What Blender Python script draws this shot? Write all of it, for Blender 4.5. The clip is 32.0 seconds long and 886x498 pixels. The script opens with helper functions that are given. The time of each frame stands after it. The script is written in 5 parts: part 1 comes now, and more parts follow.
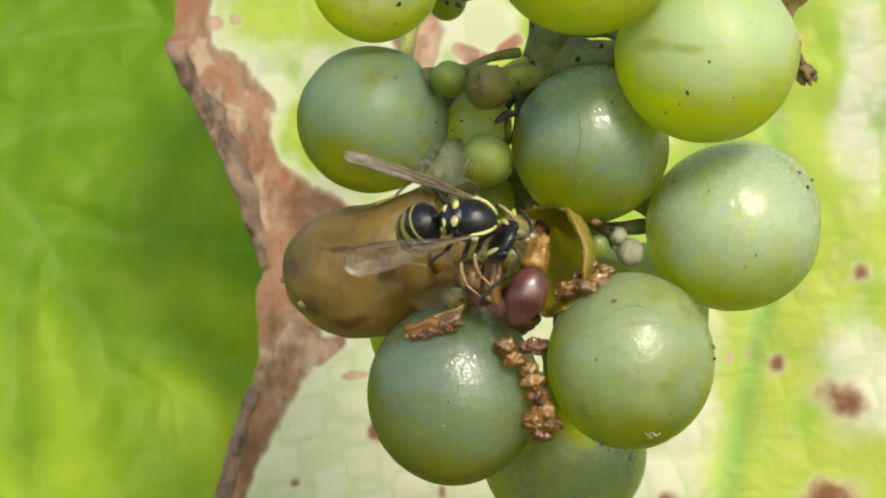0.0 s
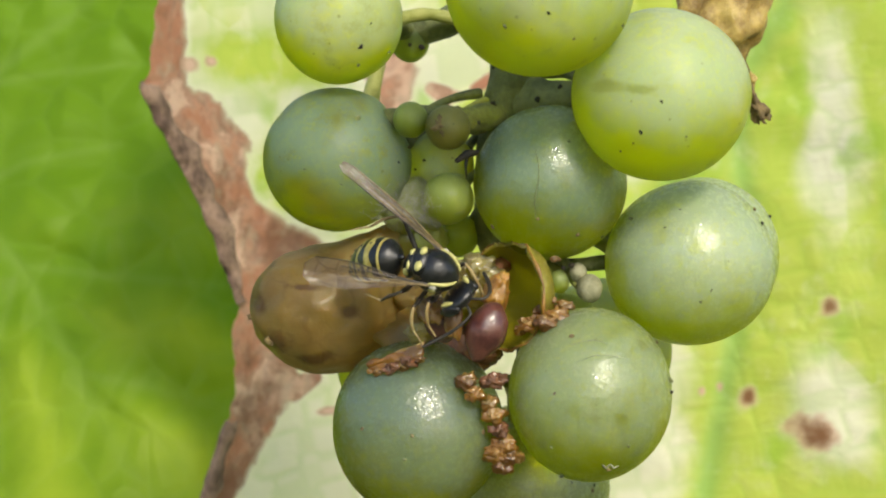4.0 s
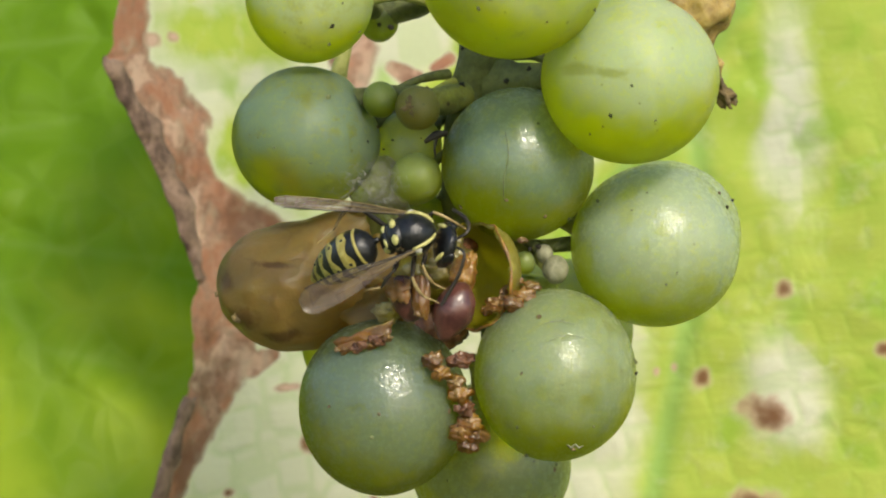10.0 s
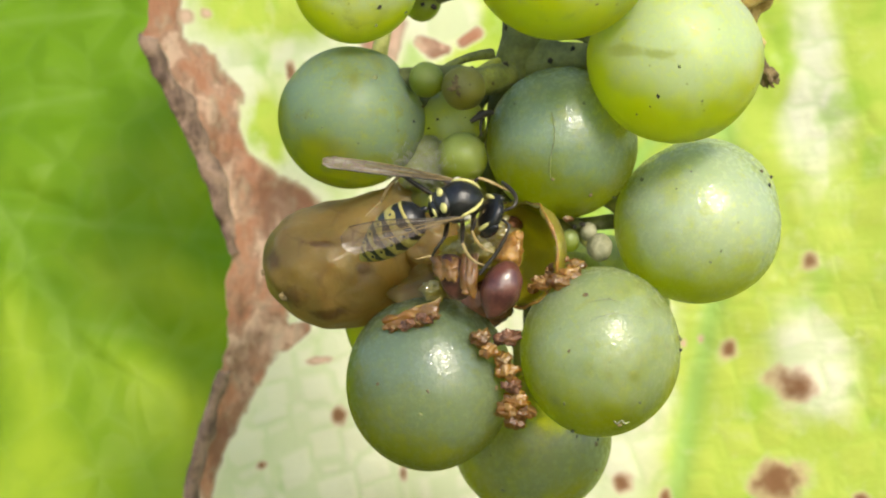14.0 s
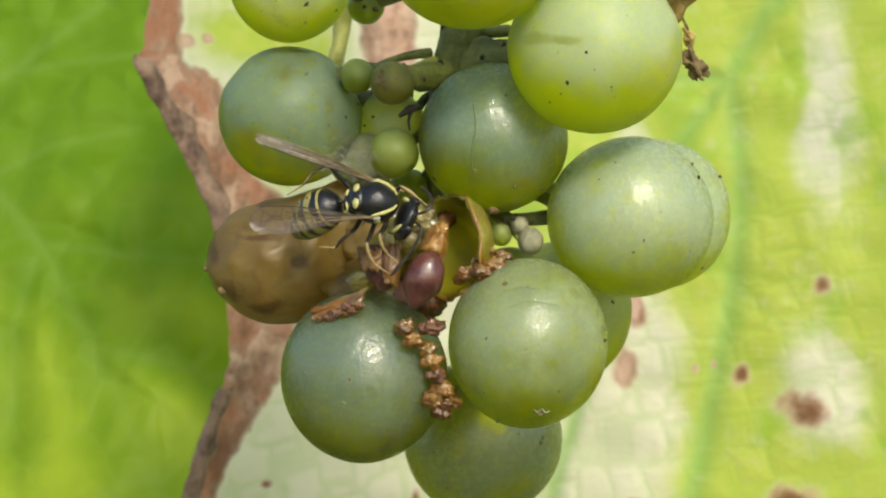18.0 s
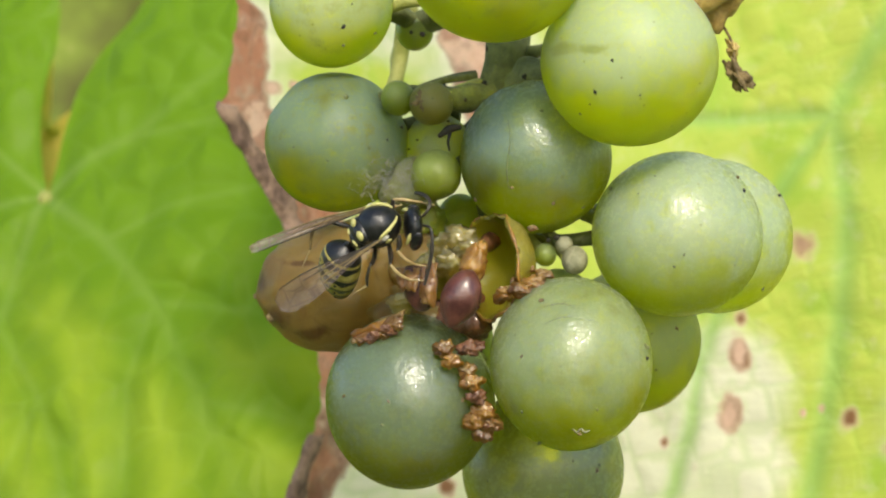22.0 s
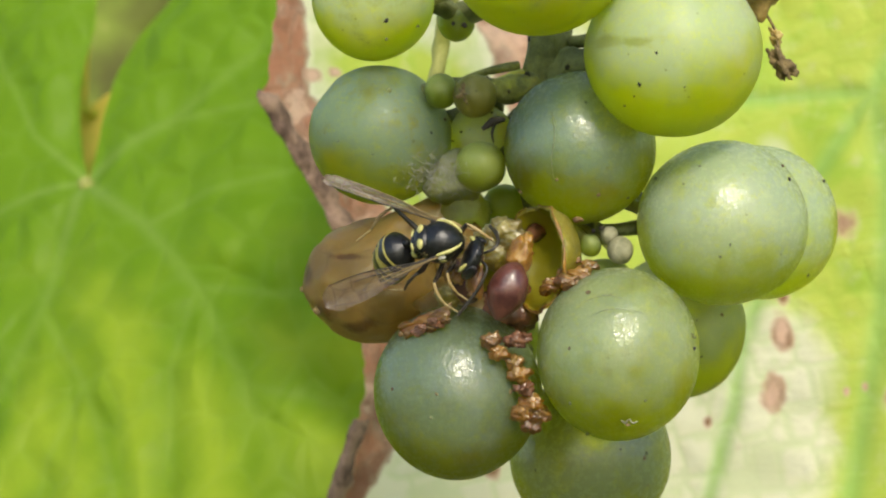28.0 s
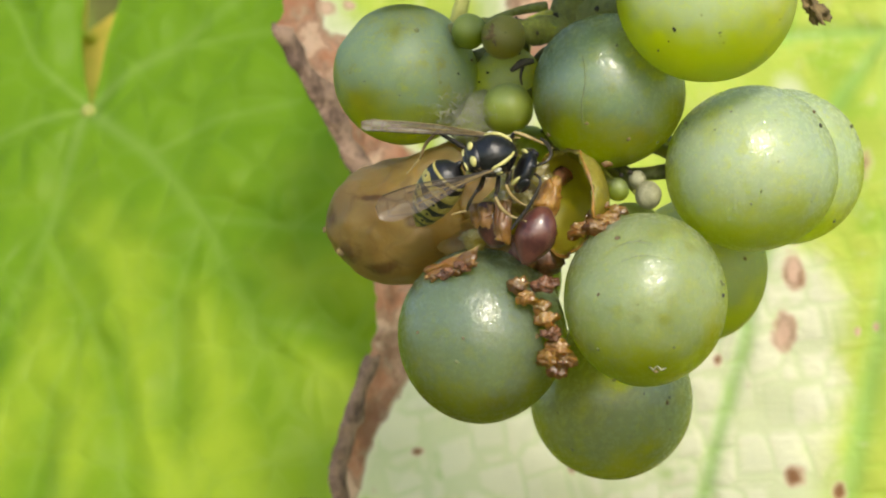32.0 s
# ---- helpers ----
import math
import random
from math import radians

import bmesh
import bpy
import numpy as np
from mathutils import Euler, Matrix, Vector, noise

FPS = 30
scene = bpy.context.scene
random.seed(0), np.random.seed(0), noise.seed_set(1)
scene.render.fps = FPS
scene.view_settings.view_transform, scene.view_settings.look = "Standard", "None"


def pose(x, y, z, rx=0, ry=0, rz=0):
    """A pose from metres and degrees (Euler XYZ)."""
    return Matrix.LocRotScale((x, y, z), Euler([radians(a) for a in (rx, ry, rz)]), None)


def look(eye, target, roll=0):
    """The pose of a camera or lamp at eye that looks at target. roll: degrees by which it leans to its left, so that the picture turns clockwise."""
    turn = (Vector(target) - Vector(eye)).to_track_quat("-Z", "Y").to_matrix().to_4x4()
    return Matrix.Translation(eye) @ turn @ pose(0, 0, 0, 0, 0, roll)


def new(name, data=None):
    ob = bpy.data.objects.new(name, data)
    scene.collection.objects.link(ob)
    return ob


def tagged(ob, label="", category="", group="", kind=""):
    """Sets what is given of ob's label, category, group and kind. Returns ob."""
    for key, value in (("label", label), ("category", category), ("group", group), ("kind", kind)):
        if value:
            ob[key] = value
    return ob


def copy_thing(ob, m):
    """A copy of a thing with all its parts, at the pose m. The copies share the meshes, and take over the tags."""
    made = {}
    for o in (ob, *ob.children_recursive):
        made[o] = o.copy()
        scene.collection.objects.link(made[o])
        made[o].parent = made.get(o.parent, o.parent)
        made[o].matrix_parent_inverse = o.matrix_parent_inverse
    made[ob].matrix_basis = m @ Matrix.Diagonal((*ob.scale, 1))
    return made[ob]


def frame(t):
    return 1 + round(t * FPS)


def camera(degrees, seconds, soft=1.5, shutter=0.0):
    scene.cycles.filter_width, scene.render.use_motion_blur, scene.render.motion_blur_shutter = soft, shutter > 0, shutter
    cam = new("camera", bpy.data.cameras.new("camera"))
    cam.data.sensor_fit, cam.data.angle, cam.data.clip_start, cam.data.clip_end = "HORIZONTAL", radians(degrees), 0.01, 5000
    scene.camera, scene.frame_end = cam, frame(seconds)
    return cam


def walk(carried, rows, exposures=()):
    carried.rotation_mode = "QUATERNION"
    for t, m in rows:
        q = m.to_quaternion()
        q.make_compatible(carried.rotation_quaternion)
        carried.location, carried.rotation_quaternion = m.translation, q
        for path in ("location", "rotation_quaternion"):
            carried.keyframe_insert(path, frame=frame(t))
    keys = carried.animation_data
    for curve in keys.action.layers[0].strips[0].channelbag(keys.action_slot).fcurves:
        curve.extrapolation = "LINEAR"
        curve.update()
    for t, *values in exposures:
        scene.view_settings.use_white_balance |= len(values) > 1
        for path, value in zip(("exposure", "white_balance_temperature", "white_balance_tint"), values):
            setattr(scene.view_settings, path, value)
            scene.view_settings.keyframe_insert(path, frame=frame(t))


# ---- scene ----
CM = 0.01
cam = camera(26.00, 32.0, soft=2.1)
cam.data.dof.use_dof, cam.data.dof.focus_distance, cam.data.dof.aperture_fstop = True, 0.156, 62.0
PATH = [  # seconds, eye, aim (centimetres), roll
    (0.0, -1.4193, -19.3666, 0.4884, -0.1318, -1.4235, -0.1333, 0.289),
    (0.5, -1.2289, -19.7393, 0.5082, -0.1741, -1.7903, -0.3401, 0.396),
    (1.0, -1.0492, -19.8644, 0.5661, 0.0679, -1.9228, -0.3579, 0.699),
    (1.5, -1.0177, -19.8995, 0.5799, 0.3026, -1.9675, -0.2564, 1.268),
    (2.0, -0.8738, -19.9018, 0.5196, 0.5473, -1.9759, -0.2806, 1.137),
    (2.5, -0.9257, -19.9667, 0.5559, 0.3413, -2.0266, -0.1822, 0.733),
    (3.0, -1.1293, -19.6130, 0.4889, 0.1014, -1.6666, -0.1524, -0.172),
    (3.5, -1.1598, -19.5334, 0.4656, 0.1435, -1.5856, 0.0443, -0.073),
    (4.0, -1.1274, -19.7151, 0.5105, 0.1492, -1.7628, 0.2218, -0.014),
    (4.5, -1.1332, -19.7404, 0.5095, 0.1845, -1.7904, 0.2597, 0.223),
    (6.5, -1.2189, -19.8381, 0.5263, 0.0995, -1.8881, 0.2798, 0.160),
    (7.0, -1.2911, -19.8206, 0.5330, 0.0120, -1.8690, 0.3222, 0.081),
    (7.5, -1.5803, -19.9674, 0.6619, -0.3276, -2.0124, 0.4416, -0.169),
    (8.0, -1.6070, -19.7008, 0.5157, -0.0492, -1.7731, 0.1049, 0.225),
    (8.5, -1.4507, -19.8283, 0.5539, 0.3589, -1.9264, 0.0561, 0.707),
    (9.0, -1.3519, -19.8527, 0.5609, 0.4578, -1.9506, 0.0701, 0.836),
    (9.5, -1.3958, -19.7816, 0.5404, 0.4722, -1.8862, 0.0255, 0.753),
    (10.0, -1.3825, -19.7859, 0.5437, 0.4769, -1.8895, 0.0325, 0.731),
    (10.5, -1.3941, -19.7917, 0.5869, 0.4684, -1.8967, 0.0396, 0.802),
    (11.0, -1.5603, -19.9115, 0.6190, 0.2404, -2.0098, 0.0828, 0.645),
    (11.5, -1.7836, -19.6884, 0.4797, 0.0084, -1.7995, -0.4007, 0.614),
    (12.0, -1.8448, -19.7965, 0.5780, -0.1275, -1.9022, -0.3393, 0.419),
    (12.5, -1.7549, -20.0108, 0.7219, -0.0347, -2.1104, -0.0641, 0.092),
    (13.0, -1.8604, -20.0071, 0.7420, -0.1799, -2.1012, -0.0030, 0.280),
    (13.5, -1.8198, -19.9748, 0.6640, -0.0070, -2.0833, -0.1160, 0.396),
    (14.0, -1.8594, -19.9003, 0.6807, 0.0901, -2.0271, -0.1842, 0.549),
    (14.5, -1.8847, -19.7054, 0.6022, 0.2425, -1.8534, -0.2825, 0.328),
    (15.0, -1.9407, -19.9132, 0.7255, 0.2095, -2.0586, -0.0427, 0.305),
    (15.5, -1.8874, -20.0879, 0.7753, 0.4120, -2.2498, 0.0598, 0.395),
    (17.5, -0.1118, -20.3972, 0.1406, 0.2101, -2.4001, 0.1106, 0.347),
    (18.0, 0.3322, -20.2443, -0.1677, 0.4808, -2.2449, -0.1424, 0.361),
    (18.5, 1.0270, -20.1392, -0.4839, 0.7878, -2.1420, -0.2717, 0.249),
    (19.0, 1.5409, -20.1787, -0.6666, 0.4274, -2.2223, -0.0955, 0.006),
    (19.5, 1.6912, -19.9528, -0.8244, 0.0557, -2.0464, 0.0026, -0.480),
    (20.0, 1.8136, -19.8165, -0.8996, -0.0961, -1.9507, 0.1801, -0.597),
    (20.5, 1.6884, -19.8793, -0.8325, -0.2177, -2.0160, 0.2943, -0.501),
    (21.0, 1.7279, -19.8664, -0.8159, -0.1956, -1.9986, 0.2053, -0.575),
    (21.5, 1.7632, -19.9861, -0.7759, -0.1661, -2.1184, 0.2355, -0.497),
    (22.0, 1.8244, -19.9387, -0.8462, -0.0953, -2.0686, 0.1409, -0.428),
    (22.5, 1.7218, -19.9467, -0.7403, -0.0406, -2.0551, 0.1442, -0.089),
    (23.0, 1.8447, -19.9808, -0.7417, 0.0901, -2.0876, 0.1275, -0.123),
    (23.5, 1.8835, -19.9241, -0.8067, -0.0445, -2.0502, 0.0927, -0.240),
    (24.0, 1.9043, -19.9792, -0.7690, 0.0123, -2.1058, 0.2109, -0.123),
    (24.5, 1.8838, -20.1332, -0.6806, -0.1221, -2.2727, 0.3095, -0.166),
    (25.0, 1.8200, -19.7628, -0.8268, -0.2979, -1.9100, 0.0624, -0.733),
    (25.5, 1.7840, -19.8125, -0.7908, -0.3809, -1.9634, 0.0598, -0.667),
    (27.5, 1.8013, -20.0369, -0.6158, -0.3354, -2.1740, -0.0219, -0.806),
    (28.0, 1.7188, -20.0233, -0.6077, -0.5019, -2.1727, 0.0428, -1.186),
    (28.5, 1.5965, -20.0690, -0.5526, -0.6730, -2.2260, 0.1360, -0.950),
    (29.0, 1.6126, -19.9655, -0.5753, -0.4789, -2.0976, 0.0288, -0.879),
    (29.5, 1.6371, -20.0158, -0.5668, -0.4337, -2.1448, 0.0148, -0.963),
    (30.0, 1.6314, -20.0370, -0.5710, -0.4244, -2.1634, -0.0177, -1.059),
    (30.5, 1.5605, -20.0825, -0.4819, -0.3643, -2.1938, 0.0567, -0.709),
    (31.0, 1.5517, -19.9717, -0.5256, -0.1884, -2.0624, -0.0482, -0.612),
    (31.5, 1.3829, -19.9898, -0.3861, -0.6043, -2.1003, -0.2469, -0.628),
    (32.0, 1.3009, -19.9502, -0.3922, -0.7204, -2.0645, -0.5134, -0.619),
]
EXPOSURE = [(0.0, 0.83), (1.0, 0.95), (2.0, 0.53), (3.0, 0.55), (4.0, 0.75), (7.0, 0.75), (8.0, 0.75), (9.0, 0.75), (10.0, 0.62), (11.0, 0.58), (12.0, 0.70), (13.0, 0.92), (14.0, 1.03), (15.0, 0.79), (18.0, 0.69), (19.0, 0.30), (20.0, 0.64), (21.0, 0.82), (22.0, 0.86), (23.0, 0.85), (24.0, 0.66), (25.0, 0.66), (28.0, 0.75), (29.0, 0.75), (30.0, 0.75), (31.0, 0.87), (32.0, 0.90)]  # seconds, stops
walk(cam, [(t, look((ex * CM, ey * CM, ez * CM), (ax * CM, ay * CM, az * CM), roll)) for t, ex, ey, ez, ax, ay, az, roll in PATH],
     [(t, stops, 7200, 7) for t, stops in EXPOSURE])

# ---- light ----
world = bpy.data.worlds.new("sky")
scene.world = world
world.use_nodes = True
sky = world.node_tree.nodes.new("ShaderNodeTexSky")
sky.sky_type, sky.sun_disc = "NISHITA", False
sky.sun_elevation, sky.sun_rotation = radians(35), radians(165)
world.node_tree.links.new(sky.outputs[0], world.node_tree.nodes["Background"].inputs[0])
world.node_tree.nodes["Background"].inputs[1].default_value = 0.15
sun = new("sun", bpy.data.lights.new("sun", "SUN"))
sun.data.energy, sun.data.angle, sun.data.color = 1.7, radians(11), (1.0, 0.95, 0.87)
sun.matrix_world = look((0.021, -0.078, 0.056), (0, 0, 0))


# ---- node helpers ----
def nd(nt, kind, out=0, props=(), **ins):
    """A node with its inputs set or linked; returns one of its outputs."""
    n = nt.nodes.new(kind)
    for k, v in props:
        if k == "operation":
            n.operation = v
        elif k == "feature":
            n.feature = v
        elif k == "data_type":
            n.data_type = v
    for k, v in ins.items():
        s = n.inputs[int(k[1:])] if k[0] == "i" and k[1:].isdigit() else n.inputs[k.replace("_", " ")]
        if isinstance(v, bpy.types.NodeSocket):
            nt.links.new(v, s)
        else:
            s.default_value = (*v, 1.0) if isinstance(v, tuple) and len(v) == 3 and s.type == "RGBA" else v
    return n.outputs[out]


def mixc(nt, f, a, b):
    return nd(nt, "ShaderNodeMix", 2, [("data_type", "RGBA")], i0=f, i6=a, i7=b)


def mth(nt, op, a, b=0.0):
    return nd(nt, "ShaderNodeMath", 0, [("operation", op)], i0=a, i1=b)


def step(nt, v, lo, hi):
    """0 below lo, 1 above hi, smooth between; lo may be above hi."""
    n = nt.nodes.new("ShaderNodeMapRange")
    n.interpolation_type = "SMOOTHSTEP"
    nt.links.new(v, n.inputs[0])
    n.inputs[1].default_value, n.inputs[2].default_value = min(lo, hi), max(lo, hi)
    n.inputs[3].default_value, n.inputs[4].default_value = (0, 1) if lo < hi else (1, 0)
    return n.outputs[0]


def noise_at(nt, vec, per_cm, detail=3.0, rough=0.55):
    return nd(nt, "ShaderNodeTexNoise", 0, (), Vector=vec, Scale=per_cm * 100, Detail=detail, Roughness=rough)


def cells_at(nt, vec, per_cm, feature="F1", out=0):
    return nd(nt, "ShaderNodeTexVoronoi", out, [("feature", feature)], Vector=vec, Scale=per_cm * 100)


def quilt_at(nt, vec, per_cm, random_share=0.7):
    """Distance from the borders of roughly square fields, 0 on a border."""
    out = []
    for feature in ("F1", "F2"):
        n = nt.nodes.new("ShaderNodeTexVoronoi")
        n.feature, n.distance = feature, "CHEBYCHEV"
        nt.links.new(vec, n.inputs["Vector"])
        n.inputs["Scale"].default_value, n.inputs["Randomness"].default_value = per_cm * 100, random_share
        out.append(n.outputs[0])
    return mth(nt, "SUBTRACT", out[1], out[0])


def leaned(nt, degrees):
    """Object coordinates seen flat from the front, turned and slightly warped."""
    co = nd(nt, "ShaderNodeTexCoord", 3)
    n = nt.nodes.new("ShaderNodeMapping")
    nt.links.new(co, n.inputs["Vector"])
    n.inputs["Rotation"].default_value = (0, radians(degrees), 0)
    n.inputs["Scale"].default_value = (1, 0, 1)
    wob = nd(nt, "ShaderNodeTexNoise", 1, (), Vector=co, Scale=60.0, Detail=2.0)
    wob = nd(nt, "ShaderNodeVectorMath", 0, [("operation", "MULTIPLY")], i0=wob, i1=(0.0035, 0.0, 0.0035))
    return nd(nt, "ShaderNodeVectorMath", 0, [("operation", "ADD")], i0=n.outputs[0], i1=wob)


def shifted(nt):
    """Object coordinates, moved by a random amount for each object."""
    co = nd(nt, "ShaderNodeTexCoord", 3)
    rnd = nd(nt, "ShaderNodeObjectInfo", 5)
    off = nd(nt, "ShaderNodeCombineXYZ", 0, (), X=rnd, Y=mth(nt, "MULTIPLY", rnd, 3.7), Z=mth(nt, "MULTIPLY", rnd, 7.1))
    return nd(nt, "ShaderNodeVectorMath", 0, [("operation", "ADD")], i0=co, i1=off)


def begin(name):
    m = bpy.data.materials.new(name)
    m.use_nodes = True
    return m, m.node_tree, m.node_tree.nodes["Principled BSDF"]


def put(nt, socket, value):
    if isinstance(value, bpy.types.NodeSocket):
        nt.links.new(value, socket)
    else:
        socket.default_value = (*value, 1.0) if isinstance(value, tuple) and len(value) == 3 and socket.type == "RGBA" else value


def bump(nt, p, height, cm, strength=1.0):
    put(nt, p.inputs["Normal"], nd(nt, "ShaderNodeBump", 0, (), Strength=strength, Distance=cm * CM, Height=height))


def grape_skin(name, flesh, glow, bloom, amount, juice, clear=0.62, gloss=0.45, stained=0.35, see=0.72, depth=0.009):
    """Waxy berry skin over flesh that scatters light: bloom and painted sky haze up front, hard-edged rubbed patches,
    russet and dark specks.
    """
    m, nt, p = begin(name)
    v = shifted(nt)
    co = nd(nt, "ShaderNodeTexCoord", 3)
    patch, mid, fine = noise_at(nt, v, 1.5, 3), noise_at(nt, v, 4.0, 6, 0.75), noise_at(nt, v, 16, 4, 0.75)
    base = mixc(nt, step(nt, noise_at(nt, v, 1.8, 2), 0.40, 0.60), flesh, glow)
    # facing up and front: bloom plus the bluish sky haze, put into the colour
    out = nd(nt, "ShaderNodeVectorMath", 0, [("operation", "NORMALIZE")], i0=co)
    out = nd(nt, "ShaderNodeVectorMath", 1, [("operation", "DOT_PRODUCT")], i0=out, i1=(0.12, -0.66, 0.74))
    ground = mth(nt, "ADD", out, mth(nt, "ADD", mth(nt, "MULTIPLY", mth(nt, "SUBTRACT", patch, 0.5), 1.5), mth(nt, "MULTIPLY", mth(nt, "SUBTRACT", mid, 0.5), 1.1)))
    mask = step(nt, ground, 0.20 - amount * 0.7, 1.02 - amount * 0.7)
    rubbed = step(nt, noise_at(nt, v, 2.6, 4, 0.6), 0.53, 0.68)
    worn = mth(nt, "SUBTRACT", 1.0, mth(nt, "ADD", mth(nt, "MULTIPLY", rubbed, 0.32), mth(nt, "MULTIPLY", step(nt, fine, 0.45, 0.7), 0.18)))
    pores = step(nt, noise_at(nt, v, 9, 4, 0.8), 0.54, 0.66)
    mask = mth(nt, "MULTIPLY", mth(nt, "MULTIPLY", mask, worn), mth(nt, "SUBTRACT", 1.0, mth(nt, "MULTIPLY", pores, 0.30)))
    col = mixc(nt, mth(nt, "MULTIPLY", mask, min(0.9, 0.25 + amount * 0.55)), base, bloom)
    stain = mth(nt, "MULTIPLY", mth(nt, "MULTIPLY", step(nt, mid, 0.51, 0.66), step(nt, patch, 0.42, 0.60)), stained)
    col = mixc(nt, stain, col, (0.14, 0.15, 0.03))
    few = step(nt, noise_at(nt, v, 3.0, 1), 0.46, 0.56)
    dots = mth(nt, "MULTIPLY", step(nt, cells_at(nt, v, 8.0), 0.11, 0.05), few)
    dots = mth(nt, "MAXIMUM", dots, mth(nt, "MULTIPLY", step(nt, mth(nt, "ADD", cells_at(nt, v, 4.3), mth(nt, "MULTIPLY", fine, 0.08)), 0.13, 0.08), step(nt, mid, 0.44, 0.56)))
    col = mixc(nt, mth(nt, "MULTIPLY", dots, 0.75), col, (0.06, 0.065, 0.02))
    hurt = step(nt, mth(nt, "ADD", attr(nt, "bruise"), mth(nt, "MULTIPLY", mth(nt, "SUBTRACT", mid, 0.5), 0.9)), 0.35, 0.75)
    col = mixc(nt, mth(nt, "MULTIPLY", hurt, 0.65), col, (0.20, 0.22, 0.02))
    put(nt, p.inputs["Base Color"], col)
    put(nt, p.inputs["Subsurface Weight"], mth(nt, "SUBTRACT", 1.0, mth(nt, "MULTIPLY", mask, 0.3)))
    p.inputs["Subsurface Radius"].default_value = (1.0, 0.95, 0.30)
    p.inputs["Subsurface Scale"].default_value = depth
    put(nt, p.inputs["Roughness"], mth(nt, "ADD", 0.34, mth(nt, "ADD", mth(nt, "MULTIPLY", mask, 0.14), mth(nt, "MULTIPLY", fine, 0.12))))
    p.inputs["IOR"].default_value = 1.36
    p.inputs["Coat Weight"].default_value = gloss
    p.inputs["Coat IOR"].default_value = 1.72
    put(nt, p.inputs["Coat Roughness"], mth(nt, "ADD", 0.13, mth(nt, "MULTIPLY", step(nt, fine, 0.40, 0.62), 0.22)))
    bump(nt, p, mth(nt, "ADD", mth(nt, "MULTIPLY", patch, 0.8), mth(nt, "ADD", mth(nt, "MULTIPLY", mid, 0.22), mth(nt, "MULTIPLY", fine, 0.16))), 0.03, 0.5)
    skin = mth(nt, "ADD", mth(nt, "MULTIPLY", noise_at(nt, v, 10, 2, 0.5), 0.7), mth(nt, "MULTIPLY", noise_at(nt, v, 30, 2, 0.6), 0.6))
    put(nt, p.inputs["Coat Normal"], nd(nt, "ShaderNodeBump", 0, (), Strength=0.9, Distance=0.014 * CM, Height=skin))
    tr = nt.nodes.new("ShaderNodeBsdfTranslucent")
    put(nt, tr.inputs[0], mixc(nt, stain, mixc(nt, mth(nt, "MULTIPLY", mask, 0.5), juice, bloom), (0.25, 0.25, 0.06)))
    rf = nt.nodes.new("ShaderNodeBsdfRefraction")
    rf.inputs["Color"].default_value = (*juice, 1)
    rf.inputs["Roughness"].default_value, rf.inputs["IOR"].default_value = 0.36, 1.20
    inner = nt.nodes.new("ShaderNodeMixShader")
    inner.inputs[0].default_value = see
    nt.links.new(tr.outputs[0], inner.inputs[1])
    nt.links.new(rf.outputs[0], inner.inputs[2])
    mx = nt.nodes.new("ShaderNodeMixShader")
    put(nt, mx.inputs[0], mth(nt, "SUBTRACT", clear, mth(nt, "MULTIPLY", mask, clear * 0.6)))
    nt.links.new(p.outputs[0], mx.inputs[1])
    nt.links.new(inner.outputs[0], mx.inputs[2])
    nt.links.new(mx.outputs[0], nt.nodes["Material Output"].inputs[0])
    return m


